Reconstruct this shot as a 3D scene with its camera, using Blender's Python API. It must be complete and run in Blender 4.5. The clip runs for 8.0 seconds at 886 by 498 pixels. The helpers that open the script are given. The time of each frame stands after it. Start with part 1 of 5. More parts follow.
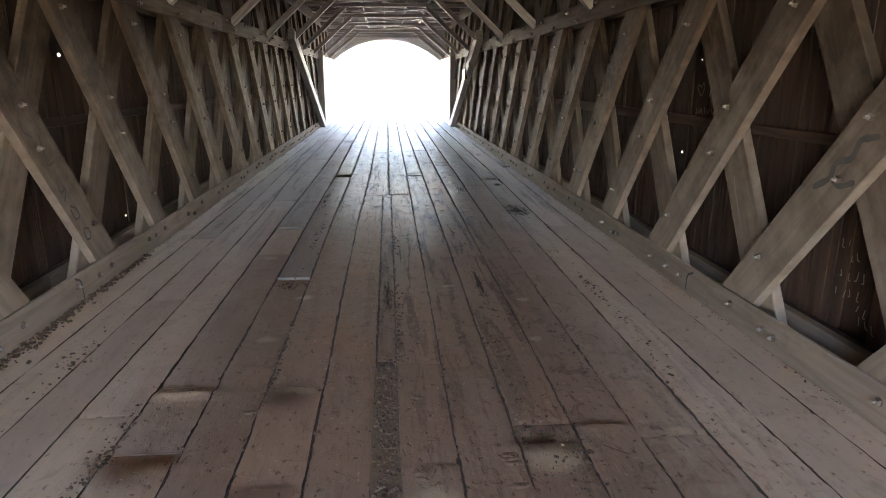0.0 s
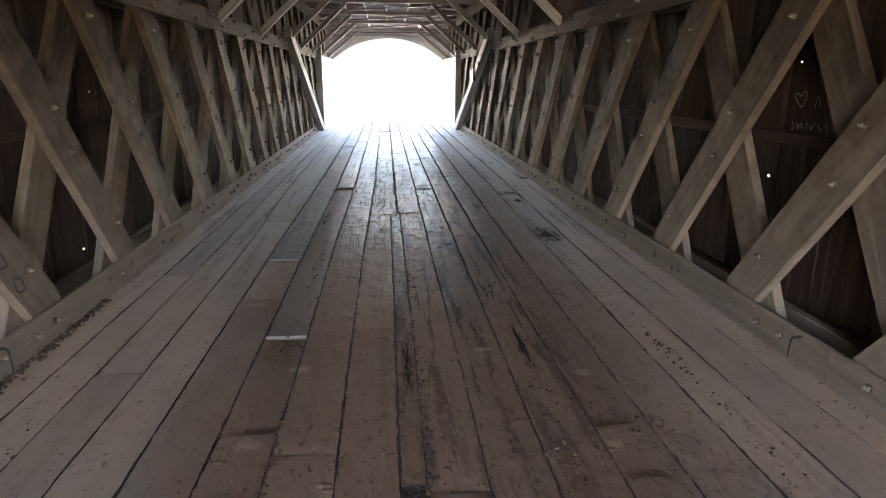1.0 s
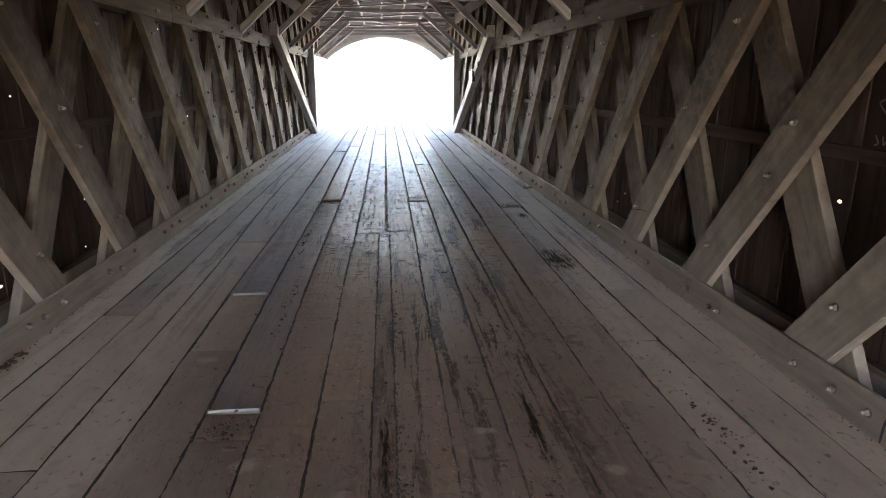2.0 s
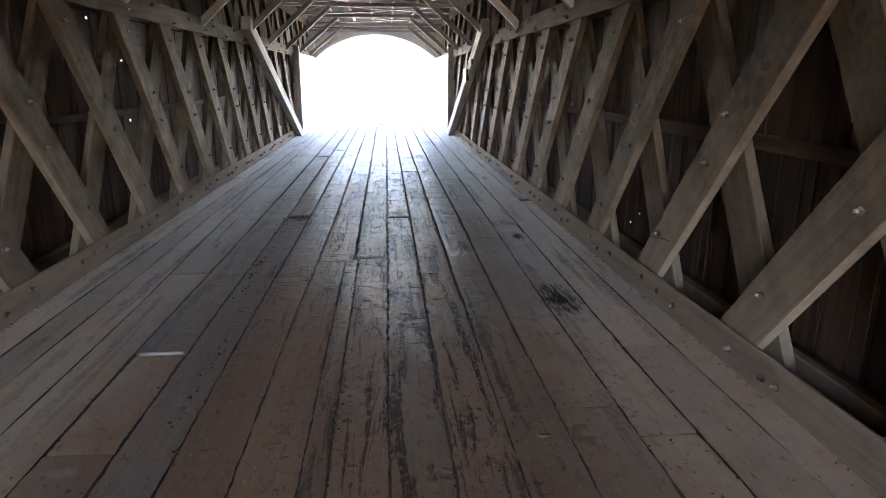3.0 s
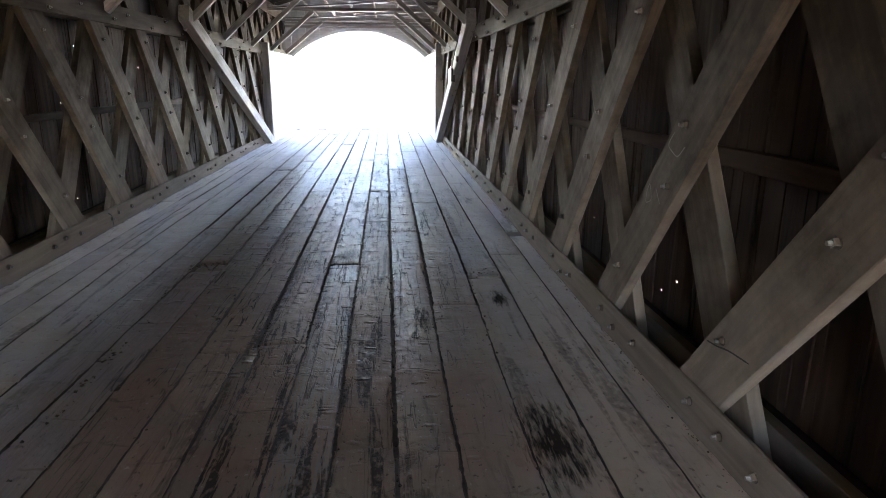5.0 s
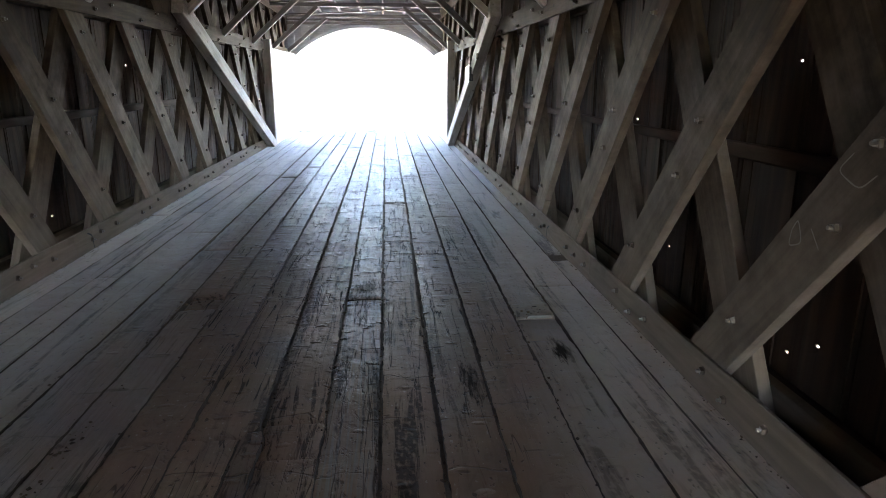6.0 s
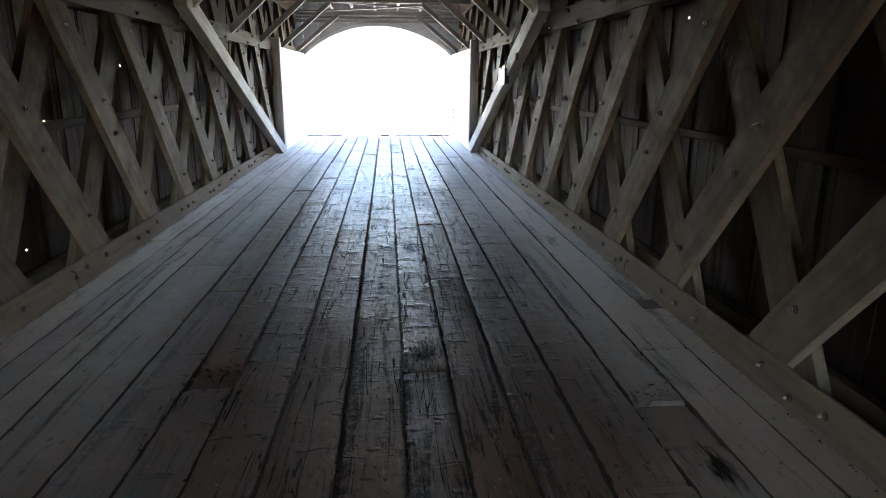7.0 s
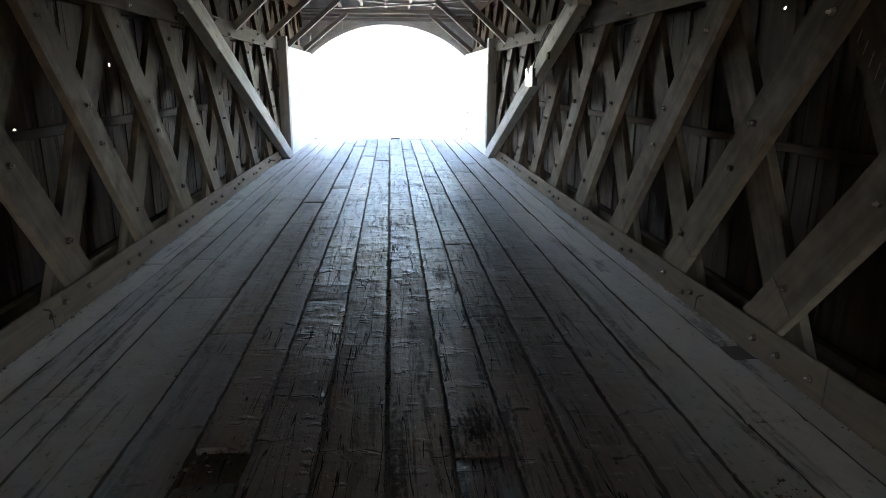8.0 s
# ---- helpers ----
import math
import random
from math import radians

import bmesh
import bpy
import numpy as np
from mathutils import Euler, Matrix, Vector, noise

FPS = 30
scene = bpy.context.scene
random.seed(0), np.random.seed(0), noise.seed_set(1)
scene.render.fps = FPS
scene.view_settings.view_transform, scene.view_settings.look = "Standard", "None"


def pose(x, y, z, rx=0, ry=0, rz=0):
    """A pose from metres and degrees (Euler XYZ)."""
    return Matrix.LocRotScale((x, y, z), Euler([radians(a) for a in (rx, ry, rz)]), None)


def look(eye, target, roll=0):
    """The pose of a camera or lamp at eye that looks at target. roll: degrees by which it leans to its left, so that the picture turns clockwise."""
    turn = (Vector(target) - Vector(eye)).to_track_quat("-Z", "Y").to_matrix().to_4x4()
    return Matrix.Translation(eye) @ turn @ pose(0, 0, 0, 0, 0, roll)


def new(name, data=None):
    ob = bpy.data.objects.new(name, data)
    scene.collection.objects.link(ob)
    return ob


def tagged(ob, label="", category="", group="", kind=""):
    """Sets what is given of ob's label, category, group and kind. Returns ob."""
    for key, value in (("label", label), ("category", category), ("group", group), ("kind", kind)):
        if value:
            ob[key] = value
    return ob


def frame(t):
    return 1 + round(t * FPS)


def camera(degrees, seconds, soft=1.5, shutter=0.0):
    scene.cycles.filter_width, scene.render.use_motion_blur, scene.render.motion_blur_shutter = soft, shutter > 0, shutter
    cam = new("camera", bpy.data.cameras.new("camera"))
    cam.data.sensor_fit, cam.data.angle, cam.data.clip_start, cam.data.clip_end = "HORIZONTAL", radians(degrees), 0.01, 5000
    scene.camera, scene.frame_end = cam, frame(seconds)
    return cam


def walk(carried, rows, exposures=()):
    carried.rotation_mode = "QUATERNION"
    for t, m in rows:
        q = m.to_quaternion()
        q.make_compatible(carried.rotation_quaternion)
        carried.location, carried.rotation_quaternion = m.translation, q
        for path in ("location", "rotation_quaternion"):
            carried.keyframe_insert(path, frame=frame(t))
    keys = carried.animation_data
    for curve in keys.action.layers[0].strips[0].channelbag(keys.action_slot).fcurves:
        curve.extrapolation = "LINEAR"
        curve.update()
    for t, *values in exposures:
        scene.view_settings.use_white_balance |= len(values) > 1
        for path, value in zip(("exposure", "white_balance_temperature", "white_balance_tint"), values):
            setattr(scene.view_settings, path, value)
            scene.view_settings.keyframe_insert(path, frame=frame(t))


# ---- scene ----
# ---------------------------------------------------------------- camera
cam = camera(69.4, 8.0, soft=0.85)
METRES, EYE, TILT, LEAN, TURN = 8.105, 1.505, 0.0, 0.0, -4.83
ROWS = [
    (0.0, 0.0, 0.0, 0.0, 0.03, -14.92, -0.13),
    (0.5, -0.0179, 0.0777, 0.0024, -0.08, -14.92, -0.22),
    (1.0, -0.026, 0.1333, 0.0047, -0.14, -14.95, -0.22),
    (1.5, -0.0262, 0.1845, 0.0067, -0.2, -14.94, -0.22),
    (2.25, -0.0155, 0.2755, 0.0055, -0.19, -14.95, -0.22),
    (3.0, 0.0026, 0.3785, 0.0039, -0.18, -14.96, -0.21),
    (3.5, 0.0155, 0.4469, 0.0041, -0.15, -14.95, -0.17),
    (4.0, 0.0333, 0.5067, 0.0056, -0.12, -14.96, -0.18),
    (4.5, 0.0497, 0.5595, 0.0056, -0.1, -14.95, -0.13),
    (5.25, 0.0440, 0.6375, 0.0052, -0.08, -14.99, -0.14),
    (6.0, 0.0118, 0.7247, 0.0048, -0.06, -15.02, -0.15),
    (6.5, -0.0167, 0.7961, 0.0056, -0.01, -15.0, -0.24),
    (7.0, -0.0458, 0.8626, 0.0073, -0.01, -14.97, -0.29),
    (7.5, -0.0736, 0.9191, 0.0089, 0.05, -14.96, -0.32),
    (8.0, -0.0781, 0.9622, 0.008, 0.27, -14.91, -0.37),
]
EXPOSURES = [(0.0, 5.45, 7800, 26), (3.5, 5.62, 7050, 27), (6.0, 5.48, 6850, 23), (7.0, 5.19, 6900, 20), (8.0, 4.82, 6950, 17)]
walk(cam, [(t, pose(0, 0, EYE, TILT, LEAN, TURN) @ pose(METRES * x, METRES * y, METRES * z, 90 + pitch, roll, yaw)) for t, x, y, z, yaw, pitch, roll in ROWS], EXPOSURES)

# ---------------------------------------------------------------- sky and sun
SUN_ELEVATION, SUN_ROTATION = 66.0, 88.0
world = bpy.data.worlds.new("world")
world.use_nodes = True
scene.world = world
sky = world.node_tree.nodes.new("ShaderNodeTexSky")
sky.sky_type, sky.sun_disc = "NISHITA", False
sky.sun_elevation, sky.sun_rotation = radians(SUN_ELEVATION), radians(SUN_ROTATION)
sky.air_density, sky.dust_density, sky.ozone_density = 1.0, 0.0, 5.0
background = world.node_tree.nodes["Background"]
background.inputs["Strength"].default_value = 0.15
world.node_tree.links.new(sky.outputs["Color"], background.inputs["Color"])
sun = new("sun", bpy.data.lights.new("sun", "SUN"))
sun.data.energy, sun.data.angle, sun.data.color = 3.4, radians(0.6), (1.0, 0.92, 0.80)
sun.matrix_world = look((0, 0, 0), (-math.sin(radians(SUN_ROTATION)) * math.cos(radians(SUN_ELEVATION)),
                                    -math.cos(radians(SUN_ROTATION)) * math.cos(radians(SUN_ELEVATION)),
                                    -math.sin(radians(SUN_ELEVATION))))


# ---------------------------------------------------------------- materials
def wood(name, dark, light, grain=(1.5, 30, 30), rough=(0.55, 0.8), stain=0.5, stain_colour=(0.05, 0.045, 0.04), bump=0.4, vary=0.25, stain_scale=2.0, relief=0.004, knots=0.0, lit_dust=None, gloss_level=0.5):
    """Weathered timber. The grain runs along the first axis of the piece; pieces differ by their own random number."""
    m = bpy.data.materials.new(name)
    m.use_nodes = True
    n, ln = m.node_tree.nodes, m.node_tree.links
    bsdf = n["Principled BSDF"]
    co, info = n.new("ShaderNodeTexCoord"), n.new("ShaderNodeObjectInfo")
    shift = n.new("ShaderNodeVectorMath")
    shift.operation = "MULTIPLY_ADD"
    ln.new(info.outputs["Random"], shift.inputs[0])
    shift.inputs[1].default_value = (37.0, 19.0, 53.0)
    ln.new(co.outputs["Object"], shift.inputs[2])
    long_grain = n.new("ShaderNodeMapping")
    long_grain.inputs["Scale"].default_value = grain
    ln.new(shift.outputs[0], long_grain.inputs["Vector"])
    fine = n.new("ShaderNodeTexNoise")
    fine.inputs["Scale"].default_value, fine.inputs["Detail"].default_value, fine.inputs["Distortion"].default_value = 1.0, 6.0, 0.6
    ln.new(long_grain.outputs[0], fine.inputs["Vector"])
    blot = n.new("ShaderNodeTexNoise")
    blot.inputs["Scale"].default_value, blot.inputs["Detail"].default_value, blot.inputs["Roughness"].default_value = stain_scale, 5.0, 0.65
    ln.new(shift.outputs[0], blot.inputs["Vector"])
    ramp = n.new("ShaderNodeValToRGB")
    ramp.color_ramp.elements[0].position, ramp.color_ramp.elements[1].position = 0.3, 0.72
    ramp.color_ramp.elements[0].color, ramp.color_ramp.elements[1].color = (*dark, 1), (*light, 1)
    ln.new(fine.outputs["Fac"], ramp.inputs["Fac"])
    spots = n.new("ShaderNodeMapRange")
    spots.inputs["From Min"].default_value, spots.inputs["From Max"].default_value = 0.5, 0.75
    spots.inputs["To Max"].default_value = stain
    ln.new(blot.outputs["Fac"], spots.inputs["Value"])
    mix = n.new("ShaderNodeMix")
    mix.data_type = "RGBA"
    mix.inputs["B"].default_value = (*stain_colour, 1)
    ln.new(spots.outputs[0], mix.inputs["Factor"])
    ln.new(ramp.outputs["Color"], mix.inputs["A"])
    coloured = mix.outputs["Result"]
    if knots:
        # sparse dark knots, long checks along the grain and broad grey smudges
        for kind, stretch, lo, hi, amount, shade in (("knot", (3.2, 7.5, 7.5), 0.16, 0.09, knots, (0.05, 0.036, 0.028)), ("check", (0.9, 26, 26), 0.035, 0.012, knots * 0.4, (0.035, 0.028, 0.022)),
                                                     ("smudge", (3.0, 6.5, 6.5), 0.55, 0.75, knots * 0.45, (0.10, 0.085, 0.075))):
            to = n.new("ShaderNodeMapping")
            to.inputs["Scale"].default_value = stretch
            ln.new(shift.outputs[0], to.inputs["Vector"])
            fac = n.new("ShaderNodeMapRange")
            fac.inputs["From Min"].default_value, fac.inputs["From Max"].default_value, fac.inputs["To Max"].default_value = lo, hi, amount
            if kind == "knot":
                made = n.new("ShaderNodeTexVoronoi")
                made.inputs["Scale"].default_value = 1.0
                ln.new(made.outputs["Distance"], fac.inputs["Value"])
            else:
                made = n.new("ShaderNodeTexNoise")
                made.inputs["Scale"].default_value, made.inputs["Detail"].default_value = 1.0, 3.0
                if kind == "check":
                    off = n.new("ShaderNodeMath")
                    off.operation = "SUBTRACT"
                    off.inputs[1].default_value = 0.36
                    away = n.new("ShaderNodeMath")
                    away.operation = "ABSOLUTE"
                    ln.new(made.outputs["Fac"], off.inputs[0])
                    ln.new(off.outputs[0], away.inputs[0])
                    ln.new(away.outputs[0], fac.inputs["Value"])
                else:
                    ln.new(made.outputs["Fac"], fac.inputs["Value"])
            ln.new(to.outputs[0], made.inputs["Vector"])
            over = n.new("ShaderNodeMix")
            over.data_type = "RGBA"
            over.inputs["B"].default_value = (*shade, 1)
            ln.new(fac.outputs[0], over.inputs["Factor"])
            ln.new(coloured, over.inputs["A"])
            coloured = over.outputs["Result"]
    if lit_dust:
        # ragged grey road dust low on the timbers, also painting the stronger light there
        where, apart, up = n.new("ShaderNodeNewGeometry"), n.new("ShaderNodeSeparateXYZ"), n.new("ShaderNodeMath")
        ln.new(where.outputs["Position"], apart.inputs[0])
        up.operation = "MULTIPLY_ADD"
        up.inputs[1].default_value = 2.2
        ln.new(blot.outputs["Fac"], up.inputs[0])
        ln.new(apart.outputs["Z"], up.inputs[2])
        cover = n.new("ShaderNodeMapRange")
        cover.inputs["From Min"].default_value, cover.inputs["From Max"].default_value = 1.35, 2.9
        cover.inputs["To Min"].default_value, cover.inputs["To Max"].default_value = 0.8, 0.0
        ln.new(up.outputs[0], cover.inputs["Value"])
        inward, thin = n.new("ShaderNodeMapRange"), n.new("ShaderNodeMath")   # less of it farther from the entrance, painted for its weaker light
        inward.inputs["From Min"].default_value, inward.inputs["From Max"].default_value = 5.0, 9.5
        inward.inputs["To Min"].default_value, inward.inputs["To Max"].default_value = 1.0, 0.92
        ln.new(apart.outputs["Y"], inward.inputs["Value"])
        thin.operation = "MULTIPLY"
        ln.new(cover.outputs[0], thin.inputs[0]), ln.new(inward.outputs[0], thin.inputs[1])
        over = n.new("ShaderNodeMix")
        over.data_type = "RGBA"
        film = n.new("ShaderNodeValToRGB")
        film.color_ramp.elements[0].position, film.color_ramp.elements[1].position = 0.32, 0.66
        film.color_ramp.elements[0].color, film.color_ramp.elements[1].color = (*[c * 0.82 for c in lit_dust], 1), (*[c * 1.1 for c in lit_dust], 1)
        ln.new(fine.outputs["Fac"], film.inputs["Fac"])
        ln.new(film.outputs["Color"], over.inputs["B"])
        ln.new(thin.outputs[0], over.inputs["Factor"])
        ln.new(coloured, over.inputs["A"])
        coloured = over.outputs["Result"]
    tone = n.new("ShaderNodeHueSaturation")
    level = n.new("ShaderNodeMapRange")
    level.inputs["To Min"].default_value, level.inputs["To Max"].default_value = 1 - vary, 1 + vary
    ln.new(info.outputs["Random"], level.inputs["Value"])
    ln.new(level.outputs[0], tone.inputs["Value"])
    ln.new(coloured, tone.inputs["Color"])
    ln.new(tone.outputs["Color"], bsdf.inputs["Base Color"])
    bsdf.inputs["Specular IOR Level"].default_value = gloss_level
    gloss = n.new("ShaderNodeMapRange")
    gloss.inputs["To Min"].default_value, gloss.inputs["To Max"].default_value = rough
    ln.new(blot.outputs["Fac"], gloss.inputs["Value"])
    ln.new(gloss.outputs[0], bsdf.inputs["Roughness"])
    both = n.new("ShaderNodeMath")
    both.operation = "MULTIPLY_ADD"
    both.inputs[1].default_value = 0.7
    ln.new(blot.outputs["Fac"], both.inputs[0])
    ln.new(fine.outputs["Fac"], both.inputs[2])
    bumped = n.new("ShaderNodeBump")
    bumped.inputs["Strength"].default_value, bumped.inputs["Distance"].default_value = bump, relief
    ln.new(both.outputs[0], bumped.inputs["Height"])
    ln.new(bumped.outputs[0], bsdf.inputs["Normal"])
    return m


def plain(name, colour, rough=0.6, metal=0.0, second=None, scale=8.0, bump=0.1):
    """A plain surface with soft mottling and fine relief."""
    m = bpy.data.materials.new(name)
    m.use_nodes = True
    n, ln = m.node_tree.nodes, m.node_tree.links
    bsdf = n["Principled BSDF"]
    co, noise_a, mix, bumped = n.new("ShaderNodeTexCoord"), n.new("ShaderNodeTexNoise"), n.new("ShaderNodeMix"), n.new("ShaderNodeBump")
    noise_a.inputs["Scale"].default_value, noise_a.inputs["Detail"].default_value = scale, 6.0
    ln.new(co.outputs["Object"], noise_a.inputs["Vector"])
    mix.data_type = "RGBA"
    mix.inputs["A"].default_value = (*colour, 1)
    mix.inputs["B"].default_value = (*(second or [c * 0.7 for c in colour]), 1)
    ln.new(noise_a.outputs["Fac"], mix.inputs["Factor"])
    ln.new(mix.outputs["Result"], bsdf.inputs["Base Color"])
    bsdf.inputs["Roughness"].default_value, bsdf.inputs["Metallic"].default_value = rough, metal
    bumped.inputs["Strength"].default_value, bumped.inputs["Distance"].default_value = bump, 0.01
    ln.new(noise_a.outputs["Fac"], bumped.inputs["Height"])
    ln.new(bumped.outputs[0], bsdf.inputs["Normal"])
    return m


TIMBER = wood("truss_timber", (0.058, 0.039, 0.027), (0.102, 0.072, 0.051), grain=(1.6, 20, 20), stain=0.45, stain_colour=(0.060, 0.045, 0.034), vary=0.13, stain_scale=4.5, knots=0.8, lit_dust=(0.295, 0.226, 0.168), gloss_level=0.05)
SIDING = wood("siding_timber", (0.040, 0.022, 0.015), (0.100, 0.056, 0.038), grain=(1.2, 14, 14), stain=0.5, vary=0.25, bump=0.8, relief=0.008, knots=0.5, gloss_level=0.14)
ROOF = wood("roof_timber", (0.235, 0.208, 0.184), (0.41, 0.372, 0.335), grain=(2, 25, 25), stain=0.3, vary=0.2)
OLD_ROOF = wood("old_roof_boards", (0.068, 0.056, 0.047), (0.145, 0.122, 0.103), grain=(2, 25, 25), stain=0.4, vary=0.2)
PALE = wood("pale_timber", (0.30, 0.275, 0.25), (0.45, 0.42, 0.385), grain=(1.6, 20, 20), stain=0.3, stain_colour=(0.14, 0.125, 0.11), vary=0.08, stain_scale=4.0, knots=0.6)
SHEATHING = wood("portal_boarding", (0.52, 0.515, 0.50), (0.68, 0.675, 0.66), grain=(2, 25, 25), stain=0.3, vary=0.1)
LIT_END = wood("lit_plank_end", (0.22, 0.185, 0.145), (0.32, 0.275, 0.22), grain=(4, 60, 60), stain=0.2)
WHITE = wood("white_paint", (0.58, 0.58, 0.57), (0.68, 0.68, 0.67), grain=(1.2, 16, 16), stain=0.08, stain_colour=(0.35, 0.33, 0.3), vary=0.05, bump=0.2)


def deck_material(name="deck_timber", slate=0.0, grained=0.0):
    """Worn deck planks: fibrous grain, humps, cracks, dirt films and a few rotten black spots at their places."""
    m = bpy.data.materials.new(name)
    m.use_nodes = True
    n, ln = m.node_tree.nodes, m.node_tree.links
    bsdf = n["Principled BSDF"]

    def node(kind, **kw):
        made = n.new(kind)
        for key, value in kw.items():
            made.inputs[key.replace("_", " ")].default_value = value
        return made

    def math_node(op, a, b=None, c=None):
        made = n.new("ShaderNodeMath")
        made.operation = op
        for i, v in enumerate((a, b, c)):
            if v is None:
                continue
            if isinstance(v, (int, float)):
                made.inputs[i].default_value = v
            else:
                ln.new(v, made.inputs[i])
        return made.outputs[0]

    def ranged(v, a, b, c, d):
        made = node("ShaderNodeMapRange", From_Min=a, From_Max=b, To_Min=c, To_Max=d)
        ln.new(v, made.inputs["Value"])
        return made.outputs[0]

    def mixed(fac, a, b):
        made = n.new("ShaderNodeMix")
        made.data_type = "RGBA"
        for slot, v in (("Factor", fac), ("A", a), ("B", b)):
            if isinstance(v, tuple):
                made.inputs[slot].default_value = (*v, 1)
            elif isinstance(v, float):
                made.inputs[slot].default_value = v
            else:
                ln.new(v, made.inputs[slot])
        return made.outputs["Result"]

    geo, info = n.new("ShaderNodeNewGeometry"), n.new("ShaderNodeObjectInfo")
    spot = n.new("ShaderNodeVectorMath")
    spot.operation = "MULTIPLY_ADD"
    ln.new(info.outputs["Random"], spot.inputs[0])
    spot.inputs[1].default_value = (0.0, 41.0, 17.0)
    ln.new(geo.outputs["Position"], spot.inputs[2])

    def tex(scale, stretch, detail=5.0, rough=0.55, distort=0.0, source=None):
        mapping = n.new("ShaderNodeMapping")
        mapping.inputs["Scale"].default_value = stretch
        ln.new(source or spot.outputs[0], mapping.inputs["Vector"])
        made = node("ShaderNodeTexNoise", Scale=scale, Detail=detail, Roughness=rough, Distortion=distort)
        ln.new(mapping.outputs[0], made.inputs["Vector"])
        return made.outputs["Fac"]

    world_at = geo.outputs["Position"]
    fibre = tex(1.0, (52, 2.6, 52), 6.0, 0.6, 0.9)
    splits = tex(1.0, (13, 0.55, 13), 3.0, 0.5, 0.3)
    dashes = tex(1.0, (60, 9.0, 60), 3.0, 0.6, 0.4)
    scuffs = tex(1.0, (60, 13, 60), 4.0, 0.65, 0.8)
    humps = tex(1.0, (6.0, 4.0, 6.0), 3.0, 0.45)
    ridges = tex(1.0, (5.0, 10.0, 5.0), 2.0, 0.4, 0.8)
    film = tex(1.0, (1.3, 0.8, 1.3), 5.0, 0.6, 0.3, world_at)
    brown = tex(1.0, (1.9, 1.1, 1.9), 4.0, 0.6, 0.5, world_at)
    grit = tex(1.0, (95, 80, 95), 3.0, 0.6)
    specks = tex(1.0, (38, 24, 38), 2.0, 0.5)
    scars = tex(1.0, (10, 7, 10), 5.0, 0.62, 1.2)
    place = n.new("ShaderNodeSeparateXYZ")
    ln.new(world_at, place.inputs[0])
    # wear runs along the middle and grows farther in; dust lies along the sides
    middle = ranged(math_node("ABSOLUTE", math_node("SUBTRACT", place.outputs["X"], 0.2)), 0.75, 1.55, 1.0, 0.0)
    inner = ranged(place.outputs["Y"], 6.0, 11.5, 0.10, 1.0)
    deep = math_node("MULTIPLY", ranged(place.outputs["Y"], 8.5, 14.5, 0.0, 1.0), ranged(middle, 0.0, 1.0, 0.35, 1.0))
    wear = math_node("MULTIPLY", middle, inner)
    rough_side = ranged(math_node("ADD", math_node("ABSOLUTE", math_node("SUBTRACT", place.outputs["X"], 0.1)), math_node("MULTIPLY", film, 0.5)), 1.05, 1.65, 0.0, 1.0)

    body = mixed(ranged(fibre, 0.3, 0.7, 0.0, 1.0), (0.255, 0.156, 0.106), (0.39, 0.256, 0.182))
    dusty = mixed(ranged(film, 0.40, 0.68, 0.7, 0.15), body, (0.35, 0.255, 0.195))
    # the side dust is paler towards both ends than in between
    dusty = mixed(math_node("MULTIPLY", rough_side, ranged(place.outputs["Y"], 9.0, 16.0, 0.85, 0.7)), dusty, mixed(ranged(place.outputs["Y"], 11.0, 16.0, 0.0, 1.0), mixed(ranged(place.outputs["Y"], 6.0, 9.0, 0.0, 1.0), (0.54, 0.423, 0.327), (0.44, 0.36, 0.297)), (0.64, 0.58, 0.535)))
    dirty = mixed(math_node("MULTIPLY", ranged(humps, 0.40, 0.6, 0.5, 0.0), ranged(rough_side, 0.0, 1.0, 1.0, 0.2)), dusty, (0.27, 0.187, 0.135))
    dirty = mixed(math_node("MULTIPLY", ranged(brown, 0.32, 0.55, 0.0, 0.85), math_node("SUBTRACT", 1.0, rough_side)), dirty, (0.33, 0.213, 0.150))
    # the middle is darker, more so farther in
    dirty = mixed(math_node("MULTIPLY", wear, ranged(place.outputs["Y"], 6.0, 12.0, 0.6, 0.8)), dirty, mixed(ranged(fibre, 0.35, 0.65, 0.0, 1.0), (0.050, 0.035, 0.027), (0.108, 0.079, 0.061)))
    dirty = mixed(math_node("MULTIPLY", ranged(specks, 0.66, 0.71, 0.0, 0.85), ranged(wear, 0.0, 1.0, 0.55, 1.0)), dirty, (0.045, 0.034, 0.028))
    dirty = mixed(ranged(specks, 0.32, 0.27, 0.0, 0.5), dirty, (0.42, 0.36, 0.32))
    pit = math_node("MULTIPLY", math_node("MULTIPLY", ranged(dashes, 0.67, 0.74, 0.0, 1.0), ranged(scars, 0.46, 0.58, 0.05, 1.0)), ranged(wear, 0.15, 0.9, 0.0, 0.6))
    dirty = mixed(pit, dirty, (0.045, 0.034, 0.027))
    # chipped, dirt-filled scars, mostly right of the middle where the wheels run
    lane = math_node("MULTIPLY", ranged(math_node("ABSOLUTE", math_node("SUBTRACT", place.outputs["X"], 0.45)), 0.5, 1.3, 1.0, 0.35), ranged(film, 0.38, 0.55, 0.3, 1.0))
    scar = math_node("MULTIPLY", ranged(scars, 0.56, 0.70, 0.0, 1.0), lane)
    dirty = mixed(math_node("MULTIPLY", scar, 0.7), dirty, (0.12, 0.080, 0.056))
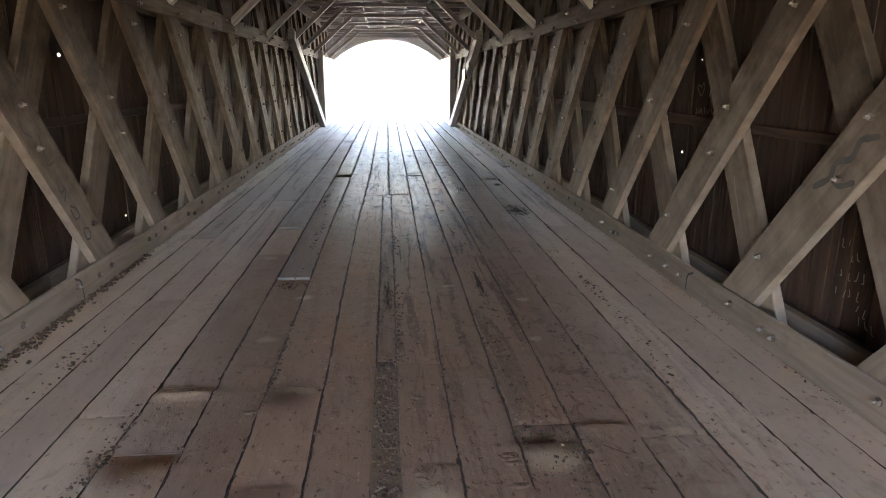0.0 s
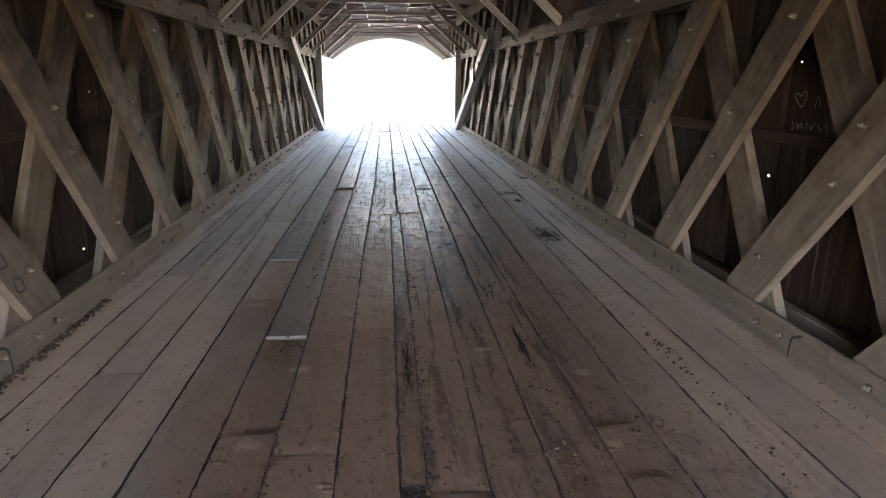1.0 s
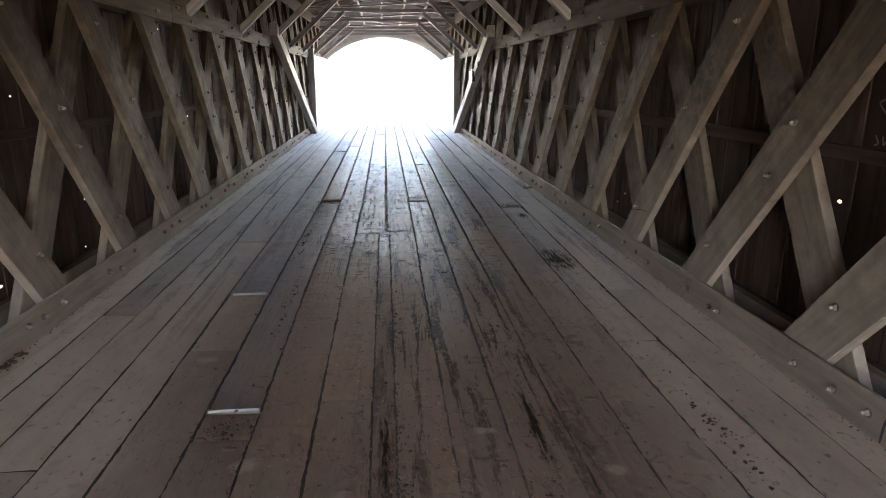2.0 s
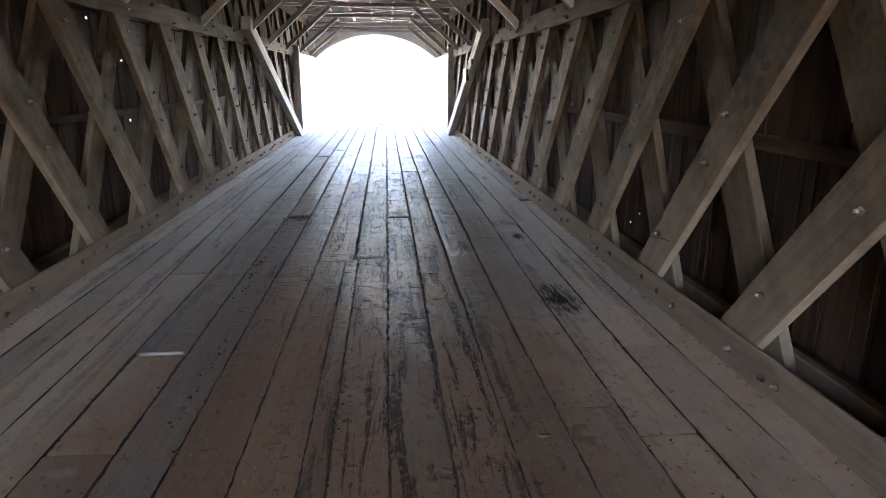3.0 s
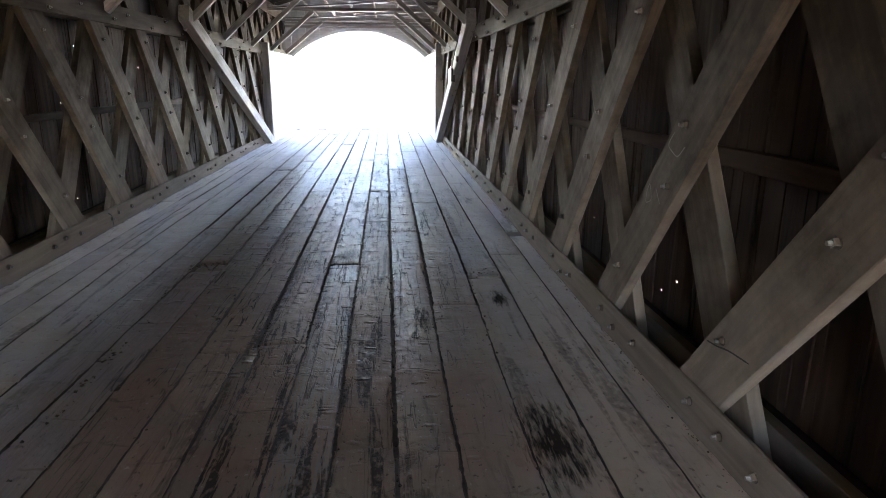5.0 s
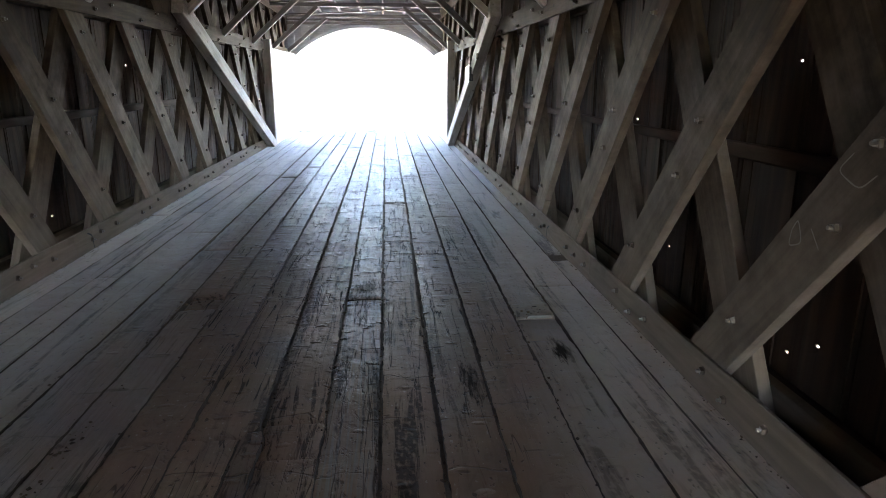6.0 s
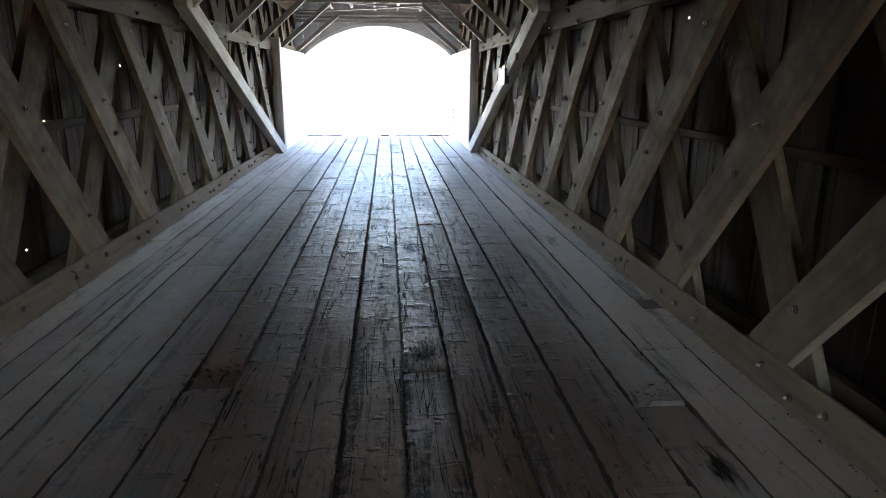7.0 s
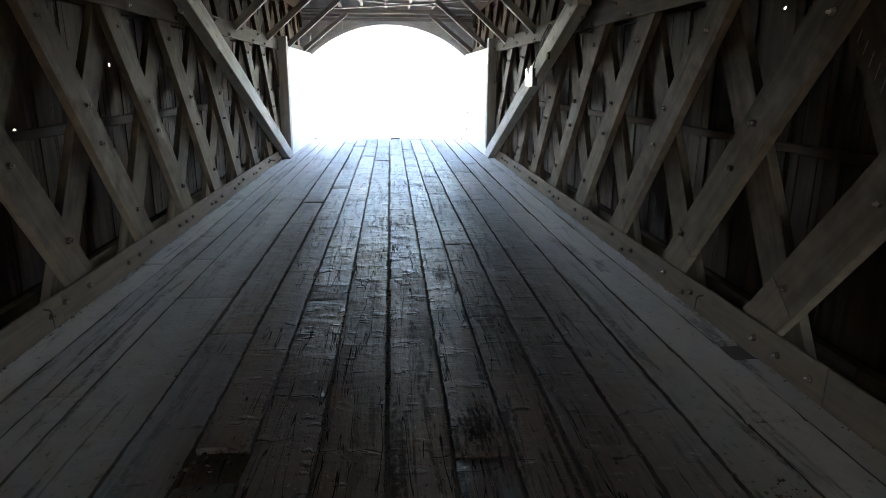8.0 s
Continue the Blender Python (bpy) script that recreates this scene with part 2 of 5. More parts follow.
    # farther in the planks are darker over the whole width, less at the sides
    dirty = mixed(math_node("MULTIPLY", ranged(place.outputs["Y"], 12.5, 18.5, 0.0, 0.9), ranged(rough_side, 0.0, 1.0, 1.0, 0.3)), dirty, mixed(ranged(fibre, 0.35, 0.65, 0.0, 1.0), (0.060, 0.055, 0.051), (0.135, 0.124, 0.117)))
    if slate:
        dirty = mixed(slate, dirty, mixed(ranged(fibre, 0.3, 0.7, 0.0, 1.0), (0.20, 0.172, 0.162), (0.27, 0.238, 0.226)))
    if grained:
        rings = tex(1.0, (34, 1.1, 34), 3.0, 0.5, 2.2)
        dirty = mixed(ranged(rings, 0.38, 0.55, grained, 0.0), dirty, (0.235, 0.205, 0.185))
    # long splits in the planks
    open_split = math_node("MULTIPLY", ranged(math_node("ABSOLUTE", math_node("SUBTRACT", splits, 0.47)), 0.004, 0.010, 1.0, 0.0), math_node("MULTIPLY", ranged(brown, 0.50, 0.56, 1.0, 0.0), ranged(wear, 0.1, 0.7, 0.05, 1.0)))
    split = mixed(open_split, dirty, (0.02, 0.016, 0.013))
    # crumbly dirt lying in streaks along the sides
    streak = math_node("MULTIPLY", math_node("MULTIPLY", ranged(tex(1.0, (8.0, 0.55, 8.0), 5.0, 0.68, 0.5, world_at), 0.54, 0.62, 0.0, 0.8), ranged(specks, 0.36, 0.50, 0.25, 1.0)), ranged(math_node("ABSOLUTE", math_node("SUBTRACT", place.outputs["X"], 0.1)), 1.0, 1.3, 0.15, 1.0))
    streak = math_node("MAXIMUM", streak, math_node("MULTIPLY", math_node("MULTIPLY", ranged(tex(1.0, (11.0, 0.8, 11.0), 5.0, 0.7, 0.6, world_at), 0.52, 0.57, 0.0, 0.95), ranged(specks, 0.34, 0.50, 0.3, 1.0)), math_node("MULTIPLY", ranged(math_node("ABSOLUTE", math_node("SUBTRACT", place.outputs["X"], 0.4)), 0.35, 0.7, 1.0, 0.0), ranged(place.outputs["Y"], 3.0, 6.0, 0.3, 1.0))))
    split = mixed(math_node("MULTIPLY", streak, math_node("MAXIMUM", ranged(place.outputs["Y"], 5.0, 9.5, 0.12, 0.9), middle)), split, (0.050, 0.034, 0.025))
    # pale cakes of dried dust by the entrance, some painting lit heave crests
    pale = None
    for sx, sy, rx, ry in ((0.66, 2.28, 0.17, 0.16), (-1.02, 2.33, 0.15, 0.10), (-1.03, 2.95, 0.14, 0.05), (-0.48, 2.95, 0.12, 0.06), (1.27, 2.44, 0.08, 0.04), (-0.75, 3.62, 0.08, 0.06), (0.86, 3.5, 0.07, 0.06), (0.42, 4.55, 0.07, 0.05), (0.16, 2.05, 0.12, 0.10), (-1.05, 5.42, 0.10, 0.05), (0.92, 4.2, 0.06, 0.05), (-0.62, 4.35, 0.10, 0.06)):
        dx = math_node("DIVIDE", math_node("SUBTRACT", place.outputs["X"], sx), rx)
        dy = math_node("DIVIDE", math_node("SUBTRACT", place.outputs["Y"], sy), ry)
        one = ranged(math_node("SQRT", math_node("ADD", math_node("MULTIPLY", dx, dx), math_node("MULTIPLY", dy, dy))), 0.1, 1.2, 1.0, 0.0)
        pale = one if pale is None else math_node("MAXIMUM", pale, one)
    split = mixed(math_node("MULTIPLY", ranged(math_node("ADD", pale, math_node("MULTIPLY", math_node("SUBTRACT", scars, 0.5), 1.4)), 0.3, 0.75, 0.0, 0.75), ranged(pale, 0.0, 0.15, 0.0, 1.0)), split, (0.50, 0.385, 0.275))
    # rotten, blackened places
    black = None
    for sx, sy, rx, ry in ((1.50, 7.36, 0.17, 0.46), (0.41, 10.47, 0.15, 0.30), (1.58, 9.25, 0.07, 0.22), (0.42, 12.9, 0.1, 0.3), (1.0, 8.9, 0.07, 0.3), (-0.03, 4.4, 0.04, 0.4), (0.66, 4.6, 0.035, 0.45)):
        dx = math_node("DIVIDE", math_node("SUBTRACT", place.outputs["X"], sx), rx)
        dy = math_node("DIVIDE", math_node("SUBTRACT", place.outputs["Y"], sy), ry)
        r = math_node("SQRT", math_node("ADD", math_node("MULTIPLY", dx, dx), math_node("MULTIPLY", dy, dy)))
        one = ranged(r, 0.05, 1.15, 1.0, 0.0)
        black = one if black is None else math_node("MAXIMUM", black, one)
    rot = math_node("MULTIPLY", ranged(math_node("ADD", black, math_node("MULTIPLY", math_node("SUBTRACT", dashes, 0.5), 2.2)), 0.22, 0.85, 0.0, 0.95), ranged(black, 0.0, 0.1, 0.0, 1.0))
    # cross-cracks where the planks lie on the joists
    along = math_node("MULTIPLY_ADD", info.outputs["Random"], 5.0, math_node("MULTIPLY_ADD", ridges, 0.16, place.outputs["Y"]))
    phase = math_node("ABSOLUTE", math_node("SUBTRACT", math_node("FRACT", math_node("DIVIDE", along, 0.41)), 0.5))
    gate = math_node("MULTIPLY", wear, ranged(humps, 0.48, 0.56, 0.0, 1.0))
    line = math_node("MULTIPLY", ranged(phase, 0.004, 0.026, 1.0, 0.0), gate)
    swell = math_node("MULTIPLY", ranged(phase, 0.0, 0.16, 1.0, 0.0), gate)
    split = mixed(line, split, (0.025, 0.02, 0.017))
    rotten = mixed(rot, split, (0.024, 0.018, 0.014))
    # yellow-brown road dirt by the entrance, with its warm light painted in
    warm_lit_dirt = n.new("ShaderNodeMix")
    warm_lit_dirt.data_type, warm_lit_dirt.blend_type = "RGBA", "MULTIPLY"
    ln.new(ranged(math_node("MULTIPLY_ADD", film, 3.0, place.outputs["Y"]), 7.0, 14.5, 1.0, 0.0), warm_lit_dirt.inputs["Factor"])
    ln.new(rotten, warm_lit_dirt.inputs["A"])
    warm_lit_dirt.inputs["B"].default_value = (1.09, 0.965, 0.83, 1)
    rotten = warm_lit_dirt.outputs["Result"]
    tone = n.new("ShaderNodeHueSaturation")
    ln.new(ranged(info.outputs["Random"], 0.0, 1.0, 0.80, 1.16), tone.inputs["Value"])
    ln.new(rotten, tone.inputs["Color"])
    ln.new(tone.outputs["Color"], bsdf.inputs["Base Color"])
    ln.new(math_node("ADD", ranged(scuffs, 0.3, 0.7, 0.72, 0.56), math_node("MULTIPLY", ranged(place.outputs["Y"], 4.0, 8.0, 0.0, -0.20), ranged(rough_side, 0.0, 1.0, 1.0, 0.2))), bsdf.inputs["Roughness"])
    ln.new(math_node("MULTIPLY", math_node("SUBTRACT", 1.0, math_node("MAXIMUM", math_node("MAXIMUM", pit, line), math_node("MAXIMUM", open_split, rot))), math_node("MULTIPLY", ranged(place.outputs["Y"], 11.0, 17.0, 0.012, 0.027), math_node("MULTIPLY", ranged(place.outputs["Y"], 17.0, 23.0, 1.0, 0.45), math_node("MULTIPLY", ranged(film, 0.35, 0.65, 0.5, 1.3), ranged(info.outputs["Random"], 0.0, 1.0, 1.9, 0.3))))), bsdf.inputs["Specular IOR Level"])
    bsdf.inputs["Sheen Roughness"].default_value = 0.45       # fine dust
    ln.new(math_node("MULTIPLY", math_node("SUBTRACT", 1.0, rot), math_node("MULTIPLY", ranged(place.outputs["Y"], 4.5, 17.0, 0.04, 0.30), ranged(rough_side, 0.0, 1.0, 0.30, 1.7))), bsdf.inputs["Sheen Weight"])
    # relief: humps, swellings over the nails, fibres, pits and open splits
    low = math_node("ADD", math_node("MULTIPLY", ranged(humps, 0.40, 0.70, 0.0, 1.0), 0.006), math_node("MULTIPLY", math_node("MULTIPLY", ranged(ridges, 0.45, 0.7, 0.0, 1.0), ranged(wear, 0.0, 1.0, 0.2, 1.0)), 0.0035))
    low = math_node("MULTIPLY_ADD", scar, -0.004, low)
    low = math_node("ADD", low, math_node("MULTIPLY_ADD", swell, 0.009, math_node("MULTIPLY", line, -0.008)))
    high = math_node("ADD", math_node("MULTIPLY", fibre, math_node("MULTIPLY_ADD", deep, 0.003, 0.0009)), math_node("MULTIPLY", math_node("ADD", pit, open_split), -0.006))
    total = math_node("ADD", math_node("ADD", low, high), math_node("ADD", math_node("MULTIPLY_ADD", math_node("MULTIPLY", scuffs, math_node("MULTIPLY_ADD", deep, 0.25, 0.12)), 0.005, math_node("MULTIPLY", grit, 0.0009)), math_node("MULTIPLY", ranged(specks, 0.62, 0.74, 0.0, -1.0), 0.003)))
    # small raised lumps: knots, nail heads and splintered edges that stand proud of the worn wood
    bend = n.new("ShaderNodeVectorMath")
    bend.operation = "MULTIPLY_ADD"
    ln.new(math_node("SUBTRACT", scars, 0.5), bend.inputs[0])
    bend.inputs[1].default_value = (0.06, 0.05, 0.0)
    ln.new(spot.outputs[0], bend.inputs[2])
    cells = n.new("ShaderNodeMapping")
    cells.inputs["Scale"].default_value = (6.0, 11.0, 0.0)
    ln.new(bend.outputs[0], cells.inputs["Vector"])
    lump = node("ShaderNodeTexVoronoi", Scale=1.0)
    ln.new(cells.outputs[0], lump.inputs["Vector"])
    pick = n.new("ShaderNodeSeparateColor")
    ln.new(lump.outputs["Color"], pick.inputs[0])
    knob = ranged(lump.outputs["Distance"], 0.06, 0.24, 1.0, 0.0)
    amount = math_node("MULTIPLY", math_node("MULTIPLY", ranged(pick.outputs[0], 0.45, 0.8, 0.0, 1.0), ranged(rough_side, 0.0, 1.0, 1.0, 0.1)), ranged(place.outputs["Y"], 2.0, 8.0, 0.35, 1.0))
    total = math_node("ADD", total, math_node("MULTIPLY", math_node("MULTIPLY", knob, amount), 0.022))
    bumped = node("ShaderNodeBump", Strength=1.0, Distance=1.0)
    ln.new(total, bumped.inputs["Height"])
    ln.new(bumped.outputs[0], bsdf.inputs["Normal"])
    return m


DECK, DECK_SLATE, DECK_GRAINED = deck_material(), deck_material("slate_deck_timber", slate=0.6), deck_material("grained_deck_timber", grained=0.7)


def grit_material():
    """Loose stones and crumbs, each with a tone of its own."""
    m = plain("grit", (0.2, 0.16, 0.13), 0.9)
    n, ln = m.node_tree.nodes, m.node_tree.links
    geo, ramp = n.new("ShaderNodeNewGeometry"), n.new("ShaderNodeValToRGB")
    ramp.color_ramp.elements[0].color, ramp.color_ramp.elements[1].color = (0.048, 0.028, 0.015, 1), (0.26, 0.165, 0.095, 1)
    ramp.color_ramp.elements.new(0.85).color = (0.14, 0.083, 0.046, 1)
    ln.new(geo.outputs["Random Per Island"], ramp.inputs["Fac"])
    ln.new(ramp.outputs["Color"], n["Principled BSDF"].inputs["Base Color"])
    return m

SHADED_RUST = plain("shaded_rusty_nut", (0.085, 0.062, 0.046), 0.8, 0.2, (0.16, 0.115, 0.08), 40.0)
STEEL = plain("bolt_steel", (0.33, 0.295, 0.25), 0.6, 0.2, (0.18, 0.13, 0.095), 30.0)
CABLE = plain("cable_rubber", (0.02, 0.02, 0.02), 0.6)
EARTH = plain("packed_earth", (0.055, 0.034, 0.021), 0.95, 0.0, (0.115, 0.073, 0.045), 30.0, 0.8)
MUD = plain("brown_mud", (0.15, 0.090, 0.050), 0.95, 0.0, (0.25, 0.16, 0.092), 22.0, 0.9)
GRIT = grit_material()
BLOT = plain("dark_blots", (0.030, 0.027, 0.025), 0.85, 0.0, (0.062, 0.052, 0.043), 25.0)
FADED = plain("faded_paint", (0.042, 0.037, 0.032), 0.85, 0.0, (0.105, 0.088, 0.072), 14.0)
CHALK = plain("chalk", (0.26, 0.22, 0.18), 0.95, 0.0, (0.22, 0.18, 0.15), 40.0)
ENAMEL = plain("white_enamel", (0.8, 0.8, 0.78), 0.4, 0.0, (0.72, 0.72, 0.7), 6.0, 0.02)
GRAVEL = plain("road_gravel", (0.40, 0.385, 0.36), 0.9, 0.0, (0.30, 0.285, 0.26), 40.0, 0.8)
DIRT_ROAD = plain("tan_dirt_road", (0.25, 0.165, 0.11), 0.95, 0.0, (0.19, 0.125, 0.08), 6.0, 0.6)
GRASS = plain("grass_ground", (0.13, 0.16, 0.065), 0.95, 0.0, (0.2, 0.19, 0.10), 1.5, 0.5)
SIGN_GREY = plain("faded_sign", (0.42, 0.43, 0.44), 0.7, 0.0, (0.34, 0.35, 0.36), 6.0)


# ---------------------------------------------------------------- builders
def part(name, bm, material, parent=None, label="", smooth=False):
    """Links a bmesh as one mesh object, under a thing or a part where one is given."""
    me = bpy.data.meshes.new(name)
    bm.to_mesh(me)
    bm.free()
    me.materials.append(material)
    if smooth:
        me.polygons.foreach_set("use_smooth", [True] * len(me.polygons))
    return link(name, me, parent, label)


def link(name, me, parent=None, label="", m=None):
    ob = new(name, me)
    if parent is not None:
        ob.parent = parent
    if m is not None:
        ob.matrix_basis = m
    return tagged(ob, label)


def empty(name, label, category, group="", kind="", m=None):
    ob = new(name)
    ob.empty_display_size = 0.2
    if m is not None:
        ob.matrix_basis = m
    return tagged(ob, label, category, group, kind)


def plank_bmesh(length, width, thick, rng, chamfer=0.006, stations=3, wobble=0.004, bow=0.0):
    """A sawn plank along x, centred, width along y, thickness along z, with eased edges and a slight warp."""
    bm = bmesh.new()
    rings = []
    for i in range(stations):
        f = i / (stations - 1)
        x = (f - 0.5) * length + (rng.uniform(-1, 1) * wobble if i in (0, stations - 1) else 0)
        w, h, c = width / 2 + rng.uniform(-wobble, wobble), thick / 2, chamfer * rng.uniform(0.7, 1.5)
        lift = bow * (1 - (2 * f - 1) ** 2) + rng.uniform(-wobble, wobble) * 0.4
        side = rng.uniform(-wobble, wobble) * 0.6
        ring = [(-w + c, -h), (w - c, -h), (w, -h + c), (w, h - c), (w - c, h), (-w + c, h), (-w, h - c), (-w, -h + c)]
        rings.append([bm.verts.new((x, y + side, z + lift)) for y, z in ring])
    for a, b in zip(rings, rings[1:]):
        for k in range(8):
            bm.faces.new((a[k], b[k], b[(k + 1) % 8], a[(k + 1) % 8]))
    bm.faces.new(rings[0])
    bm.faces.new(rings[-1][::-1])
    bmesh.ops.recalc_face_normals(bm, faces=bm.faces)
    return bm


def plank_mesh(name, material, *args, **kw):
    bm = plank_bmesh(*args, **kw)
    me = bpy.data.meshes.new(name)
    bm.to_mesh(me)
    bm.free()
    me.materials.append(material)
    return me


def beam(name, a, b, width, thick, material, parent=None, label="", rng=None, up=(0, 0, 1), **kw):
    """A plank from a to b; its thickness lies along up as far as it can."""
    a, b = Vector(a), Vector(b)
    along = (b - a).normalized()
    across = Vector(up).cross(along).normalized()
    out = along.cross(across)
    me = plank_mesh(name, material, (b - a).length, width, thick, rng or random.Random(name), **kw)
    m = Matrix((along, across, out)).transposed().to_4x4()
    m.translation = (a + b) / 2
    return link(name, me, parent, label, m)


def box_bmesh(x0, x1, y0, y1, z0, z1, bevel=0.0):
    bm = bmesh.new()
    bmesh.ops.create_cube(bm, size=1.0)
    for v in bm.verts:
        v.co = ((x0 + x1) / 2 + v.co.x * (x1 - x0), (y0 + y1) / 2 + v.co.y * (y1 - y0), (z0 + z1) / 2 + v.co.z * (z1 - z0))
    if bevel:
        bmesh.ops.bevel(bm, geom=bm.edges[:], offset=bevel, segments=1, affect="EDGES")
    return bm


# ---------------------------------------------------------------- the bridge's plan
Y_START, Y_END = -3.4, 25.35          # the two portals
POST_FAR = 21.2                       # the far end posts
CHORD_IN, LATTICE_IN, PLANK = 2.150, 2.172, 0.064
PERIOD = {-1: 1.242, 1: 1.254}
FRONT_AT, BACK_AT = 4.925, 4.77       # where the planks' centre lines cross z = 0.2
FRONT_SLOPE, BACK_SLOPE = {-1: 1.285, 1: 1.18}, {-1: 1.59, 1: 1.66}
WALL_IN = 2.425
TIE_PITCH, TIE_FIRST = 2.70, -3.8

# ---------------------------------------------------------------- ground, road and distance
def ground_height(x, y):
    """Level banks at both ends and a creek bed under the bridge."""
    bed = 1 / (1 + math.exp(-(y - Y_START - 4.5) * 1.6)) * 1 / (1 + math.exp((y - Y_END + 4.5) * 1.6))
    h = -0.16 - 2.6 * bed
    if y > Y_END + 12:
        h += 0.02 * (y - Y_END - 12) * min(1.0, abs(x) / 60)
    return h + 0.05 * noise.noise(Vector((x * 0.2, y * 0.2, 0)))


def build_ground():
    bm = bmesh.new()
    xs = [-3000, -900, -300, -120, -60, -35, -22, -15, -10, -7, -5, -3.5, -2, 0, 2, 3.5, 5, 7, 10, 15, 22, 35, 60, 120, 300, 900, 3000]
    ys = [-3000, -900, -300, -120, -60, -35, -24, -17] + [-13 + 1.2 * i for i in range(36)] + [32, 36, 42, 50, 60, 80, 120, 300, 900, 3000]
    grid = [[bm.verts.new((x, y, ground_height(x, y) if abs(x) < 200 and abs(y) < 200 else -0.16)) for x in xs] for y in ys]
    for a, b in zip(grid, grid[1:]):
        for k in range(len(xs) - 1):
            bm.faces.new((a[k], a[k + 1], b[k + 1], b[k]))
    tagged(part("ground", bm, GRASS, smooth=True), "grassy ground with a creek bed under the bridge", "ground", kind="structure")
    for name, y0, y1 in (("road_far", Y_END - 0.12, 120.0), ("road_near", -120.0, Y_START + 0.12)):
        bm = bmesh.new()
        rows = [y0 + (y1 - y0) * (i / 24) ** 1.5 if y0 > 0 else y1 + (y0 - y1) * (i / 24) ** 1.5 for i in range(25)]
        strip = [[bm.verts.new((x, y, -0.065 - 0.02 * abs(x) / 2.4 + 0.012 * noise.noise(Vector((x, y, 3))) + (-0.3 if abs(x) > 2.7 else 0))) for x in (-3.4, -2.5, -1.2, 0, 1.2, 2.5, 3.4)] for y in rows]
        for a, b in zip(strip, strip[1:]):
            for k in range(6):
                bm.faces.new((a[k], a[k + 1], b[k + 1], b[k]))
        bmesh.ops.recalc_face_normals(bm, faces=bm.faces)
        tagged(part(name, bm, GRAVEL if y0 > 0 else DIRT_ROAD, smooth=True), "gravel road leading up to the bridge", "road", kind="structure")


build_ground()


# ---------------------------------------------------------------- lattice trusses
def bolt_mesh():
    """A square nut on a washer with the bolt's end standing out; it points along x."""
    bm = bmesh.new()
    for r, x0, x1, sides in ((0.022, 0.0, 0.003, 12), (0.019, 0.003, 0.021, 4), (0.009, 0.021, 0.038, 8)):
        res = bmesh.ops.create_cone(bm, cap_ends=True, segments=sides, radius1=r, radius2=r * 0.94, depth=x1 - x0)
        bmesh.ops.transform(bm, matrix=pose((x0 + x1) / 2, 0, 0, 0, 90, 0), verts=res["verts"])
    me = bpy.data.meshes.new("bolt")
    bm.to_mesh(me)
    bm.free()
    me.materials.append(STEEL)
    me.materials.append(SHADED_RUST)
    for f in me.polygons:          # rusty nut painted dark for shade, only the bolt's end bright as lit
        f.material_index = 0 if f.center.x > 0.037 or (len(f.vertices) == 4 and f.center.x > 0.0209) else 1
    return me


BOLT = bolt_mesh()


